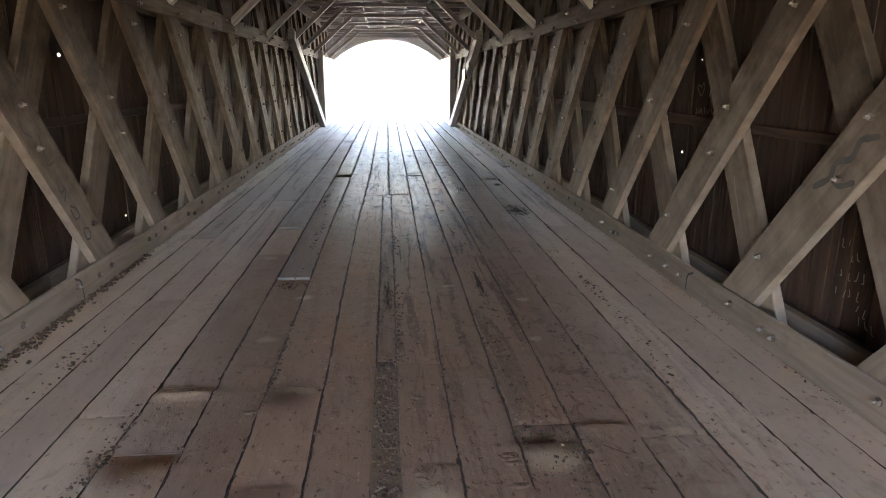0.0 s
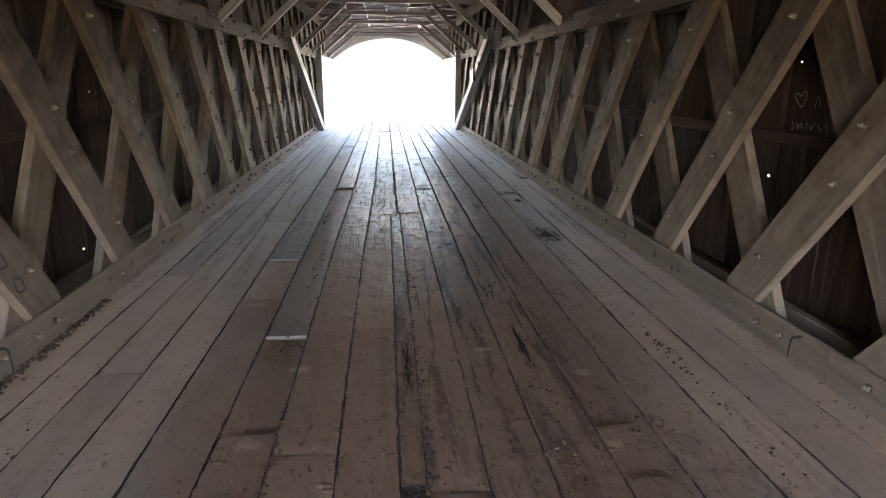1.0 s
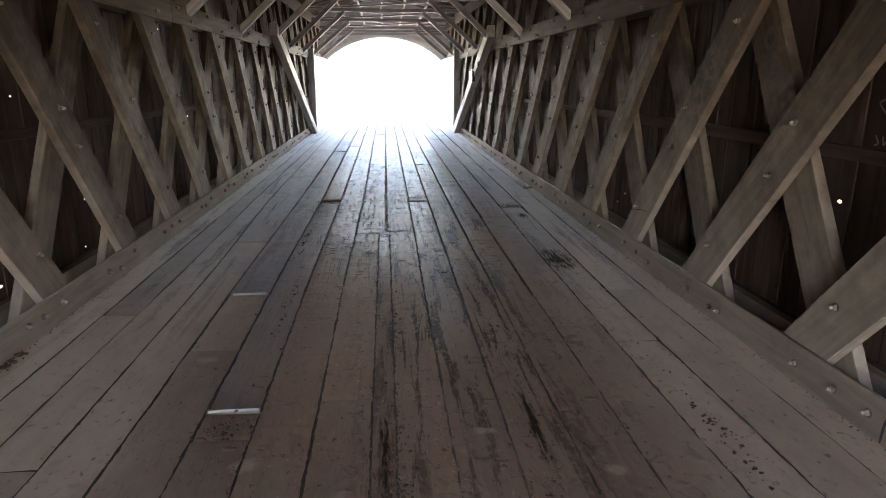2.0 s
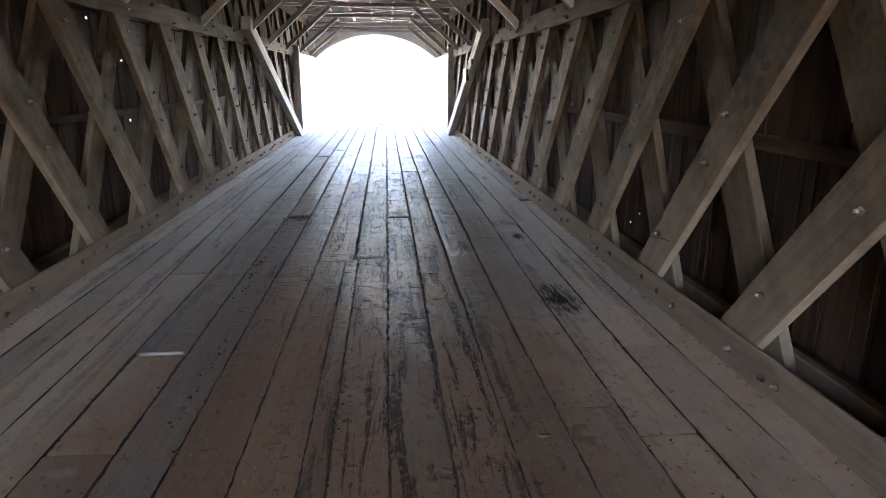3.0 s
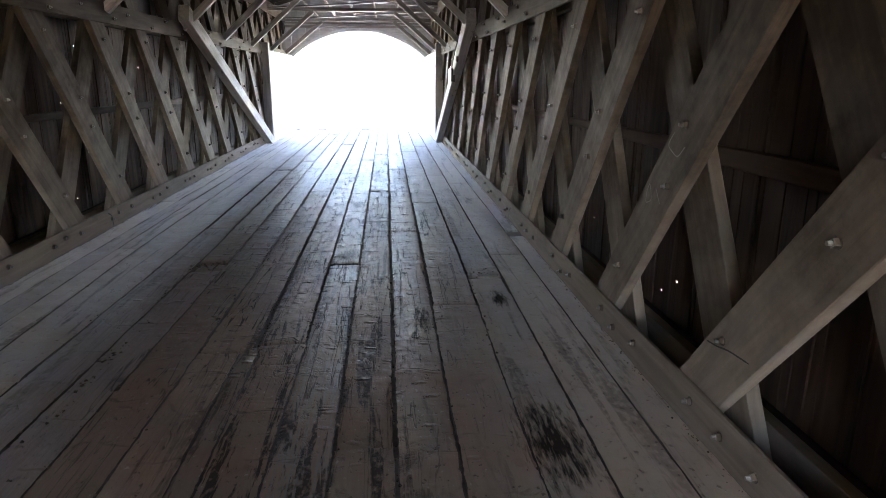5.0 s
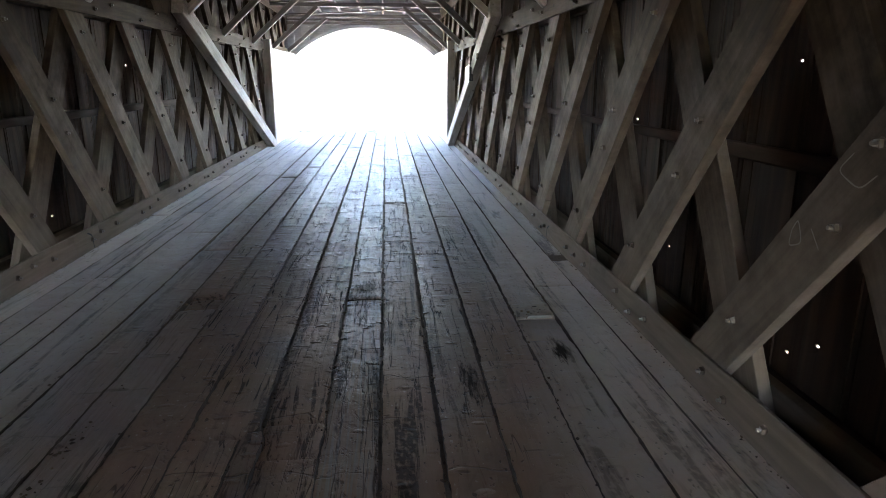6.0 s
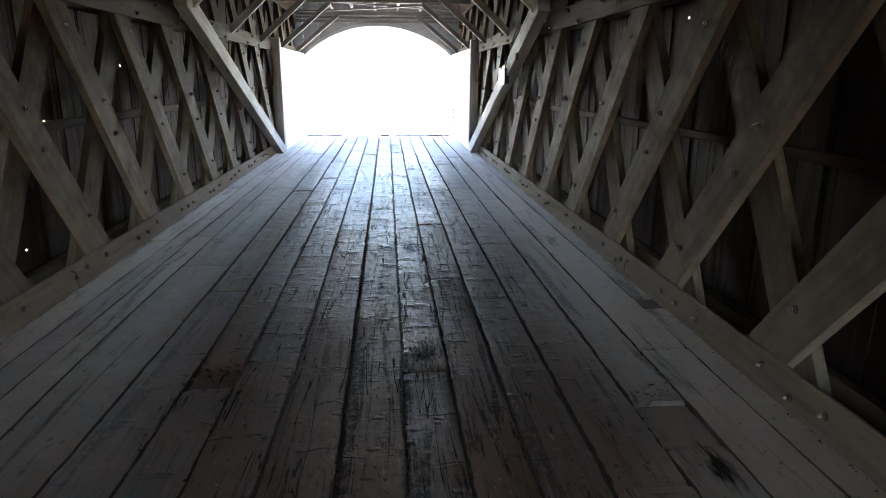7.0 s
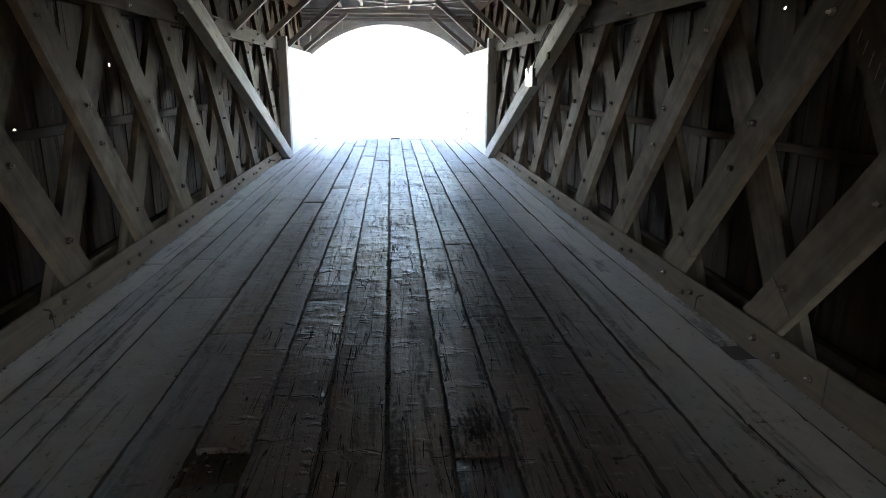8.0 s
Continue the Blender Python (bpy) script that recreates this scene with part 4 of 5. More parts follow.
def deck_plank(col, gap, p, q, rng, tight, lipped=False, sunk=0.0):
    """One deck plank from y = p to q between x = a and b: cupped, humped over its nails, with worn and ragged edges."""
    a, b = seam(col, (p + q) / 2) + gap, seam(col + 1, (p + q) / 2) - gap
    step = 0.03 if 1.5 < (p + q) / 2 < 17 and not tight else 0.06 if 1.5 < (p + q) / 2 < 17 else 0.25 if q > 1.5 else 0.8
    count = max(2, int((q - p) / step))
    lift, tilt, slope = rng.uniform(-0.004, 0.003) * (0.5 if tight else 1), rng.uniform(-0.012, 0.012) * (0.3 if tight else 1), rng.uniform(-0.0012, 0.0012) * (2.0 if p > 12 and not tight else 1)
    seed = rng.uniform(0, 100)
    nails = []
    for i in range(int(p / JOIST), int(q / JOIST) + 1):
        for side in (-1, 1):
            if rng.random() < (0.6 if i * JOIST > 6 else 0.4):
                ny = i * JOIST + rng.gauss(0, 0.09)
                nails.append(((a + b) / 2 + side * (b - a) * rng.uniform(0.08, 0.4), ny, rng.choice((0.001, 0.002, 0.003, 0.005, 0.009)) * (0.3 if tight else 1.2 if ny > 8 else 1), rng.choice((0.02, 0.03, 0.05, 0.1)), rng.uniform(0.7, 1.6), rng.uniform(-0.25, 0.25)))
    curl = [rng.choice((0, 0, 0.002, 0.003, -0.006)) * (0.4 if tight else 1.8 if p > 10 else 1) for _ in range(2)]

    def height(x, y):
        h = lift - sunk + tilt * (x - (a + b) / 2) + slope * (y - (p + q) / 2)
        h += 0.005 * noise.noise(Vector((x * 4 + seed, y * 1.7, 0))) + 0.003 * noise.noise(Vector((x * 11 + seed, y * 7, 4)))
        for nx, ny, amount, wide, size, skew in nails:
            if abs(y - ny) < 0.25:
                dx, dy = (x - nx) / wide, (y - ny - skew * (x - nx)) / size
                h += amount * math.exp(-dx * dx) * (math.exp(-(dy / 0.016) ** 2) - 0.25 * math.exp(-((dy - 0.032) / 0.018) ** 2))
        h += curl[0] * math.exp(-(y - p) / 0.12) + curl[1] * math.exp(-(q - y) / 0.12)
        if (round(p, 1), lipped) != (4.8, True):
            h -= 0.012 * math.exp(-(y - p) / 0.02)
        h -= 0.003 * math.exp(-(q - y) / 0.012)
        for hx, hy, wide, amount in HEAVES:
            if abs(y - hy) < 0.2 and abs(x - hx) < 0.3:
                h += 1.5 * amount * (0.7 + 0.5 * noise.noise(Vector((x * 14, y * 9, 5)))) * math.exp(-((x - hx) / wide) ** 4) * (0.8 * math.exp(-((y - hy + 0.06) / 0.035) ** 2) - math.exp(-((y - hy) / (0.04 if y < hy else 0.085)) ** 2))
        return max(h, -0.019 - sunk)

    ragged = 0.004 if tight else 0.007
    wear = 0.001 if tight else 0.0035 if q < 9 else 0.006
    bm = bmesh.new()
    rows = []
    span = q - p
    stations = [0.0, 0.012 / span, 0.03 / span] + [i / count for i in range(1, count)] + [1 - 0.03 / span, 1 - 0.012 / span, 1.0]
    for hx, hy, wide, amount in HEAVES:
        if a - 0.1 < hx < b + 0.1:
            stations += [(hy + d - p) / span for d in (-0.05, -0.035, -0.025, -0.015, -0.007, 0.0, 0.015, 0.03, 0.05, 0.08) if p + 0.04 < hy + d < q - 0.04]
    stations.sort()
    for f in stations:
        y = p + (q - p) * f
        left = seam(col, y) + gap + ragged * (0.6 * noise.noise(Vector((a * 9, y * 8, seed))) + 0.9 * noise.noise(Vector((a * 9, y * 43, seed))))
        right = seam(col + 1, y) - gap + ragged * (0.6 * noise.noise(Vector((b * 9, y * 8, seed + 7))) + 0.9 * noise.noise(Vector((b * 9, y * 43, seed + 7))))
        w = right - left
        row = [bm.verts.new((left + 0.003, y, -0.075)), bm.verts.new((left, y, height(left, y) - wear * 1.6))]
        rim = (0.0008 + (0.0025 if tight else 0.004 if y < 8 else 0.007) * max(0.0, 0.15 + noise.noise(Vector((left * 7, y * 9, 6))))) / w
        for f, drop in ((rim, 0.8), (0.1, 0.1), (0.3, 0), (0.5, 0), (0.7, 0), (0.9, 0.1), (1 - rim, 0.8)):
            x = left + f * w
            row.append(bm.verts.new((x, y, height(x, y) - wear * drop * (1 + 0.8 * noise.noise(Vector((x * 5, y * 6, 2)))))))
        row += [bm.verts.new((right, y, height(right, y) - wear * 1.6)), bm.verts.new((right - 0.003, y, -0.075))]
        rows.append(row)
    for u, v in zip(rows, rows[1:]):
        for i in range(len(u) - 1):
            made = bm.faces.new((u[i], u[i + 1], v[i + 1], v[i]))
            made.material_index = 1 if i < 2 or i > len(u) - 4 else 0
    bm.faces.new(rows[0][::-1]), bm.faces.new(rows[-1])
    bm.faces.new([r[0] for r in rows] + [r[-1] for r in rows[::-1]])
    bmesh.ops.recalc_face_normals(bm, faces=bm.faces)
    sharp = set(rows[0] + rows[-1])
    for f in bm.faces:
        f.smooth = len(f.verts) == 4
    rims = set(v for r in rows for v in (r[1], r[2], r[-2], r[-3]))
    for e in bm.edges:
        if e.verts[0] in sharp and e.verts[1] in sharp or e.verts[0] in rims and e.verts[1] in rims:
            e.smooth = False
    return bm


def lay(bm, deck, label="", material=DECK):
    """One plank in its place; its edges are caked with dirt."""
    ob = part("plank", bm, material, deck, label)
    ob.data.materials.append(EARTH)


def build_deck():
    rng = random.Random(2)
    deck = empty("floor", "worn grey-brown plank deck with dirt-filled joints", "floor", kind="structure")
    bed = bmesh.new()
    ys = [Y_START + 0.05 + 0.1 * i for i in range(int((Y_END - Y_START - 0.3) / 0.1))]
    xs = [-2.45 + 0.1 * i for i in range(50)]
    grid = [[bed.verts.new((x, y, (-0.012 if (x < -1.25 or x > 1.78) and y > 4.2 else -0.024 - 0.02 * min(1.0, max(0.0, (y - 6.5) / 3.0))) + 0.004 * noise.noise(Vector((x * 6, y * 2.2, 9))))) for x in xs] for y in ys]
    for u, v in zip(grid, grid[1:]):
        for i in range(len(xs) - 1):
            bed.faces.new((u[i], u[i + 1], v[i + 1], v[i]))
    part("dirt_bed", bed, EARTH, deck, "dark brown packed dirt in the joints", smooth=True)
    strip = bmesh.new()
    rows = [[strip.verts.new((x, Y_START + 0.2 + 0.08 * i, -0.007 + 0.006 * noise.noise(Vector((x * 30, i * 0.6, 1))))) for x in (-0.1, -0.06, -0.02, 0.03)] for i in range(int((3.3 - Y_START - 0.2) / 0.08))]
    for u, v in zip(rows, rows[1:]):
        for i in range(3):
            strip.faces.new((u[i], u[i + 1], v[i + 1], v[i]))
    part("dirt_strip", strip, MUD, deck, "brown dirt and gravel packed in a wide joint", smooth=True)
    part("under_planking", box_bmesh(-2.45, 2.45, Y_START + 0.05, Y_END - 0.2, -0.17, -0.08), ROOF, deck)
    last = Y_END - 0.22
    for col in range(len(SEAMS_NEAR) - 1):
        cuts = [Y_START + 0.1]
        while cuts[-1] < -2.5:
            cuts.append(cuts[-1] + rng.uniform(2.4, 4.2))
        cuts = [c for c in cuts if c < BUTTS[col][0] - 1.2] + BUTTS[col]
        while cuts[-1] < last - 4.5:
            cuts.append(cuts[-1] + rng.uniform(3.0, 4.4))
        if 4 <= col <= 14:              # shorter, patched lengths farther in
            cuts += [(u + v) / 2 + rng.uniform(-0.5, 0.5) for u, v in zip(cuts, cuts[1:] + [last]) if u > 11.5 and v - u > 2.6 and rng.random() < 0.75]
            cuts.sort()
        cuts.append(last)
        tight = col < 4 or col > 14
        for p, q in zip(cuts, cuts[1:]):
            near = (p + q) / 2 < 8.5
            if col == 8 and (p + q) / 2 < 3.3 or col == 8 and not near:
                continue                # a strip of dirt and gravel in place of a plank
            gap = (rng.uniform(0.0015, 0.003) if q < 8 else rng.uniform(0.003, 0.005)) if tight else rng.uniform(0.002, 0.005) if (p + q) / 2 < 4.5 else rng.choice((0.002, 0.004, 0.006)) if near else rng.choice((0.004, 0.007, 0.010))
            if q == last:
                q += rng.uniform(-0.05, 0.05)
            for at, depth in ((p, max(PITS.get((col, p), 0), 0)), (q, min(PITS.get((col, q), 0), 0))):
                if depth:               # a broken piece lies sunken in the hole
                    lo, hi = min(at, at + depth), max(at, at + depth)
                    lay(deck_plank(col, gap, lo + 0.004, hi - 0.004, rng, False, sunk=0.018 if depth > 0 else 0.010), deck, "broken sunken plank end")
            start = round(p, 2)
            p += max(PITS.get((col, p), 0), 0)
            q += min(PITS.get((col, q), 0), 0)
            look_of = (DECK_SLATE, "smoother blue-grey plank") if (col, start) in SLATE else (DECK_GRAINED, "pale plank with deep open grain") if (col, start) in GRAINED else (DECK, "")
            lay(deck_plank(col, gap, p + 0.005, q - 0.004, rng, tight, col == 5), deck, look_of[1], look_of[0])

    # pale strips added on plank ends, painting the light they catch
    for x0, x1, y in ((-0.88, -0.635, 4.822), (-1.15, -0.91, 6.578), (1.50, 1.66, 9.79)):
        me = plank_mesh("splinter", LIT_END, x1 - x0, 0.011, 0.020, rng, chamfer=0.003, stations=6, wobble=0.003)
        link("splinter", me, deck, "pale strip along a lit plank end", pose((x0 + x1) / 2, y, 0.002))


build_deck()


# ---------------------------------------------------------------- grit and gravel lying in the joints and along the kerb
def grains(name, label, spots, material):
    """Small angular stones, one mesh; spots: (x, y, z, size)."""
    rng = random.Random(77)
    verts, faces = [], []
    base = [(1, 0, 0), (-1, 0, 0), (0, 1, 0), (0, -1, 0), (0, 0, 1), (0, 0, -1)]
    tri = [(0, 2, 4), (2, 1, 4), (1, 3, 4), (3, 0, 4), (2, 0, 5), (1, 2, 5), (3, 1, 5), (0, 3, 5)]
    for x, y, z, r in spots:
        o = len(verts)
        turn = Euler((rng.uniform(0, 6), rng.uniform(0, 6), rng.uniform(0, 6))).to_matrix()
        for v in base:
            w = turn @ Vector(v) * r * rng.uniform(0.6, 1.3)
            verts.append((x + w.x, y + w.y, z + w.z * 0.7))
        faces += [(o + i, o + j, o + k) for i, j, k in tri]
    me = bpy.data.meshes.new(name)
    me.from_pydata(verts, [], faces)
    me.materials.append(material)
    return tagged(new(name, me), label, "gravel", kind="stuff")


def build_grains():
    rng = random.Random(31)
    sizes = (0.003, 0.004, 0.005, 0.007, 0.010)
    spots = []
    for i in range(1, 17):
        for _ in range(420 if 4 <= i <= 15 else 120):
            y = rng.uniform(1.6, 13.5)
            if noise.noise(Vector((i * 3.1, y * 1.3, 0))) + rng.uniform(-0.4, 0.4) < -0.05:
                continue
            spots.append((seam(i, y) + rng.gauss(0, 0.008), y, rng.uniform(-0.010, 0.001), rng.choice(sizes)))
    for _ in range(520):                # the dirt strip by the middle
        spots.append((rng.uniform(-0.085, 0.015), rng.uniform(1.6, 3.3), -0.006 + rng.uniform(0, 0.006), rng.choice((0.004, 0.006, 0.009, 0.014))))
    # trails of broken wood and dirt along the worn joints
    for cx, cy, rx, ry, count in ((0.60, 3.2, 0.05, 0.7, 420), (0.04, 3.9, 0.03, 0.7, 200), (1.02, 3.2, 0.03, 0.5, 120), (1.5, 4.4, 0.03, 0.8, 130), (-0.62, 3.3, 0.02, 0.5, 90), (-1.75, 3.4, 0.05, 0.5, 80), (0.7, 5.4, 0.04, 0.6, 110), (-0.8, 8.3, 0.03, 0.6, 60),
                                  (0.72, 2.2, 0.09, 0.35, 160), (-1.20, 2.4, 0.035, 0.3, 160), (0.66, 4.2, 0.04, 0.7, 110), (1.45, 2.9, 0.03, 0.5, 60), (0.0, 4.4, 0.03, 0.6, 120), (0.62, 6.2, 0.03, 0.6, 70), (0.05, 6.0, 0.03, 0.8, 60), (-0.72, 6.4, 0.03, 0.7, 60), (-0.75, 4.66, 0.10, 0.09, 60), (-0.72, 10.28, 0.09, 0.1, 40), (1.55, 9.9, 0.08, 0.09, 40)):
        for _ in range(count):
            spots.append((cx + rng.gauss(0, rx * 0.7), cy + rng.gauss(0, ry * 0.6), rng.uniform(-0.008, 0.004), rng.choice((0.004, 0.006, 0.008, 0.013))))
    grains("joint_grit", "brown dirt clods and splinters lying in the deck joints", spots, GRIT)
    spots = []
    for _ in range(700):
        y = rng.uniform(2.6, 5.6)
        spots.append((-2.13 + abs(rng.gauss(0, 0.04)) * (1.3 - (y - 2.6) / 3.4), y, 0.006 + rng.uniform(0, 0.012), rng.choice((0.006, 0.009, 0.013, 0.018))))
    for _ in range(900):
        side = rng.choice((-1, 1))
        spots.append((side * (2.135 - abs(rng.gauss(0, 0.012))), rng.uniform(2.5, 19), 0.003, rng.choice((0.003, 0.005, 0.007))))
    grains("kerb_gravel", "grey-brown gravel and leaf litter along the bottom chord", spots, GRIT)


build_grains()


# ---------------------------------------------------------------- marks on the timber: faded paint strokes and chalk
def ribbon(name, points, width, side, x, material, parent, label=""):
    """A flat painted stroke on an upright face at x, through points (y, z)."""
    bm = bmesh.new()
    rng = random.Random(len(points) * 7 + int(points[0][0] * 100))
    line = []
    for (y0, z0), (y1, z1) in zip(points, points[1:]):
        for i in range(6):
            f = i / 6
            line.append(Vector((y0 + (y1 - y0) * f, z0 + (z1 - z0) * f)))
    line.append(Vector(points[-1]))
    for _ in range(3):
        line = [line[0]] + [(u + v * 2 + w) / 4 for u, v, w in zip(line, line[1:], line[2:])] + [line[-1]]
    rows = []
    for i, c in enumerate(line):
        d = (line[min(i + 1, len(line) - 1)] - line[max(i - 1, 0)]).normalized()
        n = Vector((-d.y, d.x)) * width / 2 * rng.uniform(0.8, 1.1) * (0.6 if i in (0, len(line) - 1) else 1)
        rows.append([bm.verts.new((x - side * 0.0015, c.x + s * n.x, c.y + s * n.y)) for s in (-1, 1)])
    for u, v in zip(rows, rows[1:]):
        bm.faces.new((u[0], u[1], v[1], v[0]))
    bmesh.ops.recalc_face_normals(bm, faces=bm.faces)
    return part(name, bm, material, parent, label)


def blot(y, z, ry, rz, side, x, material, parent):
    """A smeared patch of paint with an uneven outline on an upright face at x."""
    rng = random.Random(int(y * 1000 + z * 100))
    bm = bmesh.new()
    seed = rng.uniform(0, 50)
    ring = []
    for i in range(36):
        a = i * math.tau / 36
        r = 0.85 + 0.7 * noise.noise(Vector((math.cos(a) * 2.2 + seed, math.sin(a) * 2.2, 0)))
        ring.append(bm.verts.new((x - side * 0.0015, y + ry * r * math.cos(a), z + rz * r * math.sin(a))))
    bm.faces.new(ring)
    return part("paint_stroke", bm, material, parent, "blurred dark paint blot")


def build_marks():
    truss = {-1: bpy.data.objects["lattice_truss"], 1: bpy.data.objects["lattice_truss.001"]}
    wall = bpy.data.objects["wall_right"]
    for points, w in (([(2.69, 1.26), (2.81, 1.24), (2.84, 1.14), (2.95, 1.12), (2.97, 1.03), (3.09, 0.97)], 0.034), ([(2.96, 1.03), (2.90, 1.0), (2.80, 1.04)], 0.03)):
        ribbon("paint_stroke", points, w, 1, LATTICE_IN - 0.002, FADED, truss[1], "faded grey paint scrawl")
    for points, w in (([(4.03, 1.38), (4.04, 1.20), (4.15, 1.15)], 0.014), ([(4.22, 1.17), (4.27, 0.95), (4.36, 0.98)], 0.014), ([(4.36, 0.86), (4.38, 0.76), (4.46, 0.79), (4.42, 0.70)], 0.016),
                      ([(4.48, 0.66), (4.56, 0.63), (4.60, 0.56), (4.53, 0.55), (4.48, 0.64)], 0.016), ([(4.62, 0.47), (4.70, 0.46), (4.72, 0.38), (4.65, 0.38), (4.62, 0.46)], 0.016)):
        ribbon("paint_stroke", points, w, -1, -LATTICE_IN + 0.002, FADED, truss[-1], "faded grey paint scrawl")
    for y, z, ry, rz in ((6.38, 1.61, 0.045, 0.05), (6.46, 1.50, 0.04, 0.04), (6.27, 1.68, 0.06, 0.07), (6.35, 1.42, 0.04, 0.045), (6.25, 1.52, 0.05, 0.04), (6.41, 1.55, 0.025, 0.035), (6.17, 1.80, 0.05, 0.05), (6.22, 1.60, 0.04, 0.03)):
        blot(y, z, ry, rz, 1, LATTICE_IN - 0.002, BLOT, truss[1])
    for points in ([(7.90, 1.30), (7.97, 1.23), (7.85, 1.18), (7.78, 1.24)], [(8.17, 0.97), (8.18, 0.90), (8.10, 0.93), (8.14, 1.02), (8.17, 0.97)], [(8.06, 1.0), (8.0, 0.93)]):
        ribbon("chalk_mark", points, 0.006, 1, LATTICE_IN - 0.002, CHALK, truss[1], "pale chalk mark")
    ribbon("paint_stroke", [(7.39, 0.44), (7.30, 0.45), (7.21, 0.47), (7.06, 0.48)], 0.008, 1, LATTICE_IN - 0.002, BLOT, truss[1], "dark scratch")
    for side, y, z in ((1, 4.20, 0.17), (1, 11.83, 0.145), (-1, 4.35, 0.18), (-1, 11.76, 0.165)):
        ribbon("wire", [(y, z), (y + 0.09, z - 0.04), (y + 0.10, 0.0)], 0.016, side, side * CHORD_IN, CABLE, truss[side], "bent black wire")
    ribbon("paint_stroke", [(3.97, 0.90), (3.93, 0.80), (3.88, 0.71), (3.82, 0.58)], 0.014, 1, LATTICE_IN + PLANK, CHALK, truss[1], "pale gouge")
    for points, w in (([(5.70, 1.85), (5.62, 1.80), (5.66, 1.72), (5.74, 1.76), (5.70, 1.85)], 0.03), ([(5.70, 1.66), (5.60, 1.66), (5.58, 1.58), (5.66, 1.56), (5.70, 1.66)], 0.03)):
        ribbon("paint_stroke", points, w, 1, LATTICE_IN + PLANK - 0.002, FADED, truss[1], "blurred dark paint letters")
    for points in ([(4.91, 1.375), (4.995, 1.445), (4.955, 1.465), (4.925, 1.44), (4.89, 1.485), (4.865, 1.44), (4.91, 1.375)], [(4.785, 1.37), (4.765, 1.465), (4.73, 1.385)],
                   [(4.98, 1.29), (4.95, 1.25), (4.98, 1.24)], [(4.93, 1.29), (4.92, 1.24), (4.89, 1.29), (4.87, 1.24)], [(4.84, 1.30), (4.83, 1.25)], [(4.80, 1.28), (4.79, 1.245), (4.76, 1.29)], [(4.73, 1.29), (4.71, 1.245), (4.69, 1.27)], [(4.66, 1.29), (4.645, 1.25)]):
        ribbon("chalk_mark", points, 0.011, 1, WALL_IN - 0.001, CHALK, wall, "pale chalk mark")
    scrawl = random.Random(9)
    for y, z, w in ((3.14, 0.66, 0.10), (3.08, 0.60, 0.14), (3.06, 0.50, 0.22), (3.08, 0.40, 0.2), (2.98, 0.34, 0.14), (2.92, 0.28, 0.18)):
        for i in range(int(w / 0.05)):      # blurred lettering: bars of its height
            u = y - w / 2 + i * 0.05 + scrawl.uniform(-0.008, 0.008)
            lean, tall, off = scrawl.uniform(-0.015, 0.02), scrawl.uniform(0.018, 0.034), scrawl.uniform(-0.01, 0.01)
            ribbon("chalk_mark", [(u + lean, z + off + tall), (u, z + off - tall * 0.8), (u + scrawl.choice((0.0, 0.018, -0.018)), z + off - tall * 0.8)], 0.008, 1, WALL_IN - 0.001, CHALK, wall, "pale chalk mark")
    for i in range(5):
        ribbon("chalk_mark", [(10.55 + i * 0.05, 1.52 + 0.055 * i), (10.53 + i * 0.05, 1.60 + 0.05 * i)], 0.007, 1, LATTICE_IN - 0.002, CHALK, truss[1], "pale chalk mark")


build_marks()


# ---------------------------------------------------------------- the white fitting that hangs on the right end brace
def tube(name, points, radius, material, parent=None, label=""):
    bm = bmesh.new()
    rows = []
    for i, c in enumerate(points):
        c = Vector(c)
        d = (Vector(points[min(i + 1, len(points) - 1)]) - Vector(points[max(i - 1, 0)])).normalized()
        u = d.orthogonal().normalized()
        v = d.cross(u)
        rows.append([bm.verts.new(c + radius * (u * math.cos(k * math.tau / 6) + v * math.sin(k * math.tau / 6))) for k in range(6)])
    for a, b in zip(rows, rows[1:]):
        for k in range(6):
            bm.faces.new((a[k], a[(k + 1) % 6], b[(k + 1) % 6], b[k]))
    bm.faces.new(rows[0]), bm.faces.new(rows[-1])
    bmesh.ops.recalc_face_normals(bm, faces=bm.faces)
    return part(name, bm, material, parent, label, smooth=True)


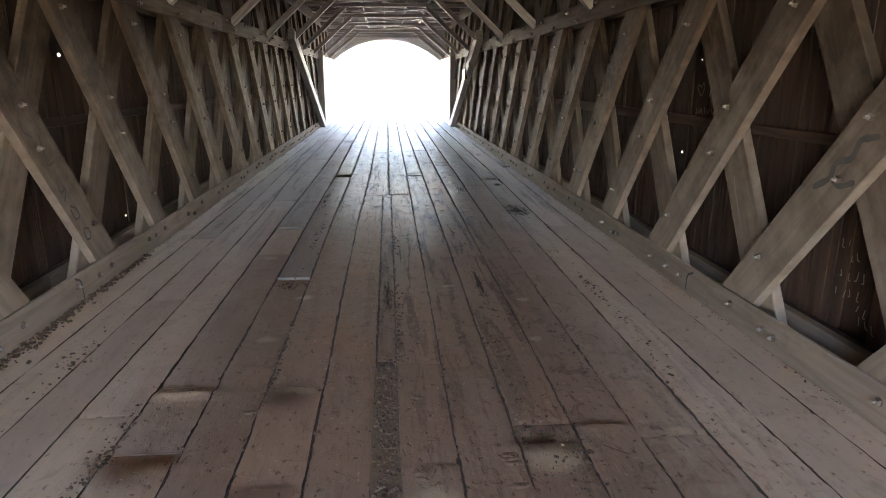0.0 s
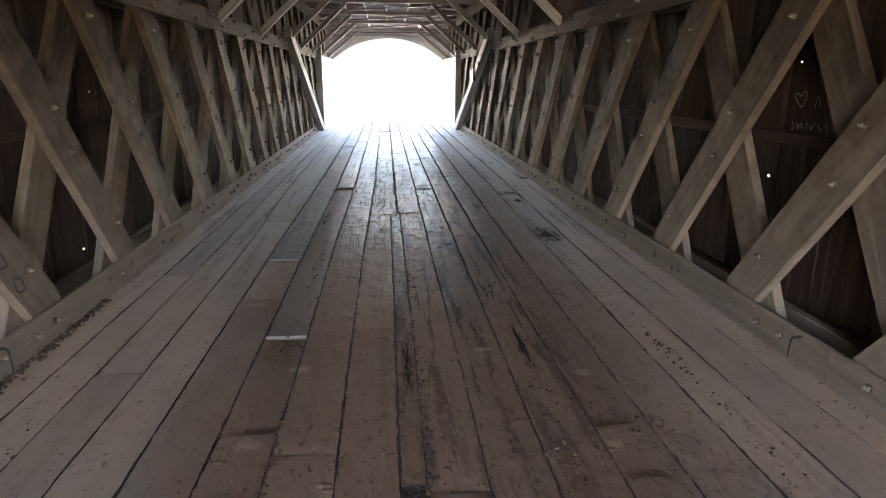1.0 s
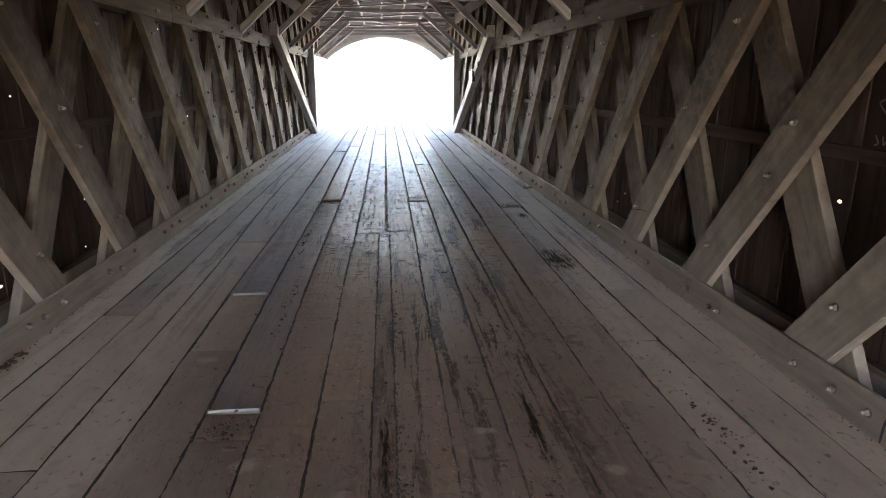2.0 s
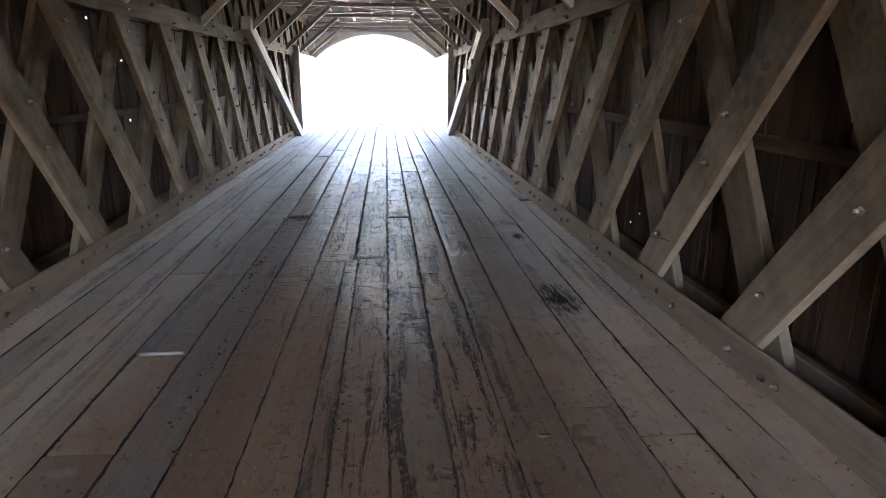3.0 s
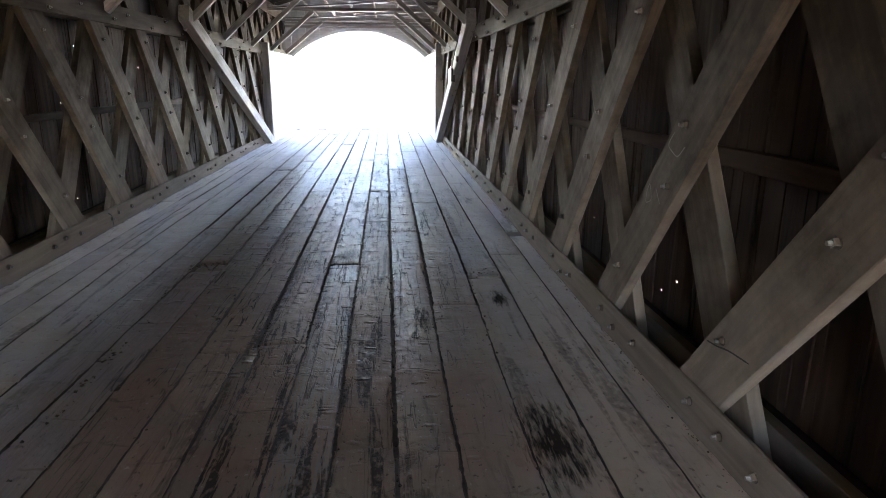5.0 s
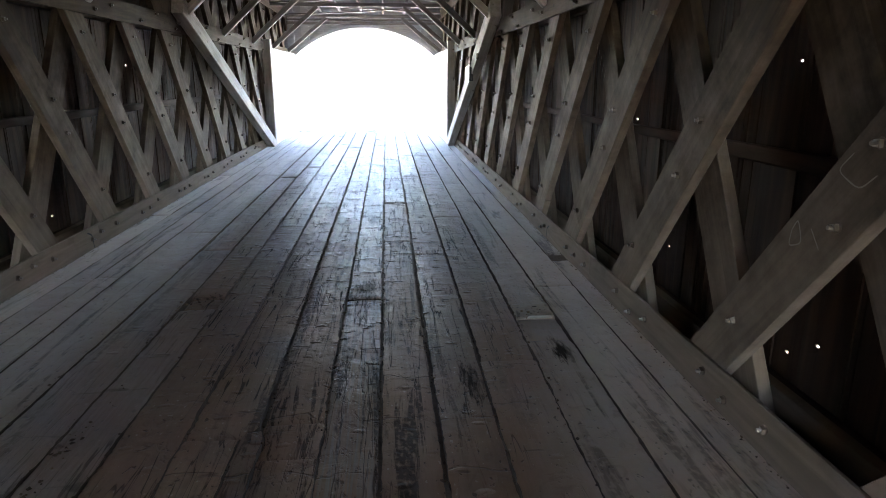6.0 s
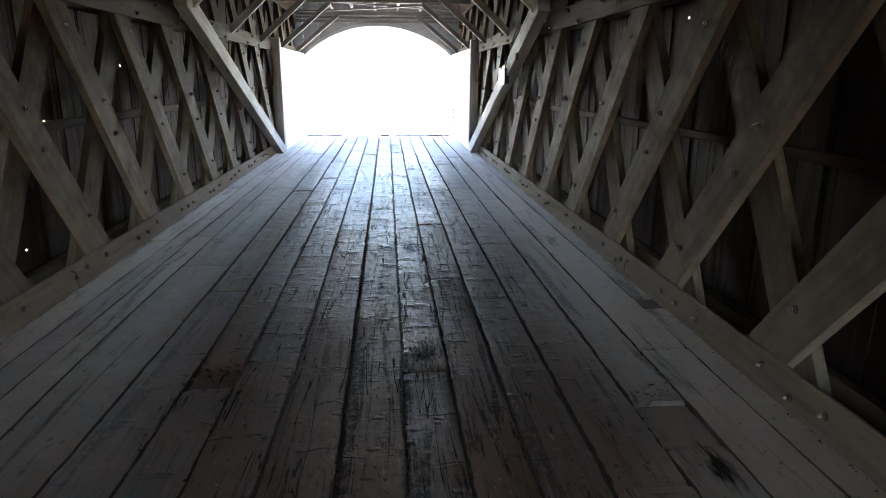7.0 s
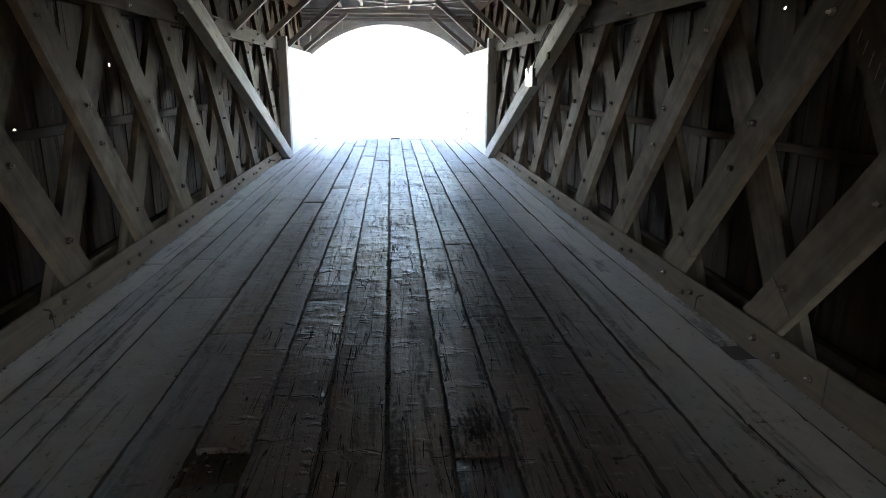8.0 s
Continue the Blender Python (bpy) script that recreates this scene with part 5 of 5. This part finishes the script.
def build_fitting():
    thing = empty("junction_box", "white notched metal fitting hanging by two black cables", "fitting")
    x, y, z = 1.945, 16.68, 1.475
    # a dark housing and, on the side towards the deck, a white plate with a notch cut in its top
    part("body", box_bmesh(x + 0.006, x + 0.075, y + 0.02, y + 0.36, z + 0.01, z + 0.24, 0.006), CABLE, thing, "dark housing")
    bm = bmesh.new()
    outline = [(0, 0), (0.47, 0.0), (0.49, 0.23), (0.38, 0.25), (0.33, 0.17), (0.25, 0.16), (0.17, 0.26), (0.02, 0.275)]
    lo = [bm.verts.new((x, y + u, z + v)) for u, v in outline]
    hi = [bm.verts.new((x + 0.006, y + u, z + v)) for u, v in outline]
    bm.faces.new(lo), bm.faces.new(hi)
    for i in range(len(outline)):
        bm.faces.new((lo[i], lo[(i + 1) % len(outline)], hi[(i + 1) % len(outline)], hi[i]))
    bmesh.ops.recalc_face_normals(bm, faces=bm.faces)
    part("face_plate", bm, ENAMEL, thing, "white enamelled face plate")
    for dx, dy in ((0.02, 0.0), (0.055, 0.03)):
        tube("cable", [(x + dx, y + 0.05 + dy, z + 0.24), (x + dx + 0.03, y - 0.02 + dy, z + 0.42), (x + dx + 0.05, y - 0.2 + dy, z + 0.62), (x + dx + 0.1, y - 0.33 + dy, z + 0.78)], 0.007, CABLE, thing)
    disc = bmesh.new()
    bmesh.ops.create_cone(disc, cap_ends=True, segments=20, radius1=0.05, radius2=0.042, depth=0.03)
    bmesh.ops.transform(disc, matrix=pose(1.977, 15.95, 1.855, 0, -90, 0), verts=disc.verts)
    tagged(part("round_plate", disc, TIMBER), "small round grey plate on the end brace", "plate")


build_fitting()


# ---------------------------------------------------------------- outside the far portal
def build_outside():
    sign = empty("marker_post", "grey marker post with a small panel beside the road", "post")
    part("post", box_bmesh(1.22, 1.30, 40.0, 40.08, -0.4, 0.88, 0.008), SIGN_GREY, sign)
    part("panel", box_bmesh(0.56, 0.84, 40.0, 40.03, -0.02, 0.34, 0.004), SIGN_GREY, sign)
    part("rail", box_bmesh(0.5, 1.26, 40.03, 40.06, 0.1, 0.16, 0.004), SIGN_GREY, sign)
    for z in (0.31, 0.54, 0.73):
        tagged(part("strap_hinge", box_bmesh(1.985, 2.006, 24.58, 24.66, z - 0.03, z + 0.03, 0.003), CABLE), "small dark iron strap on the white boarding", "hinge", "iron straps")


build_outside()
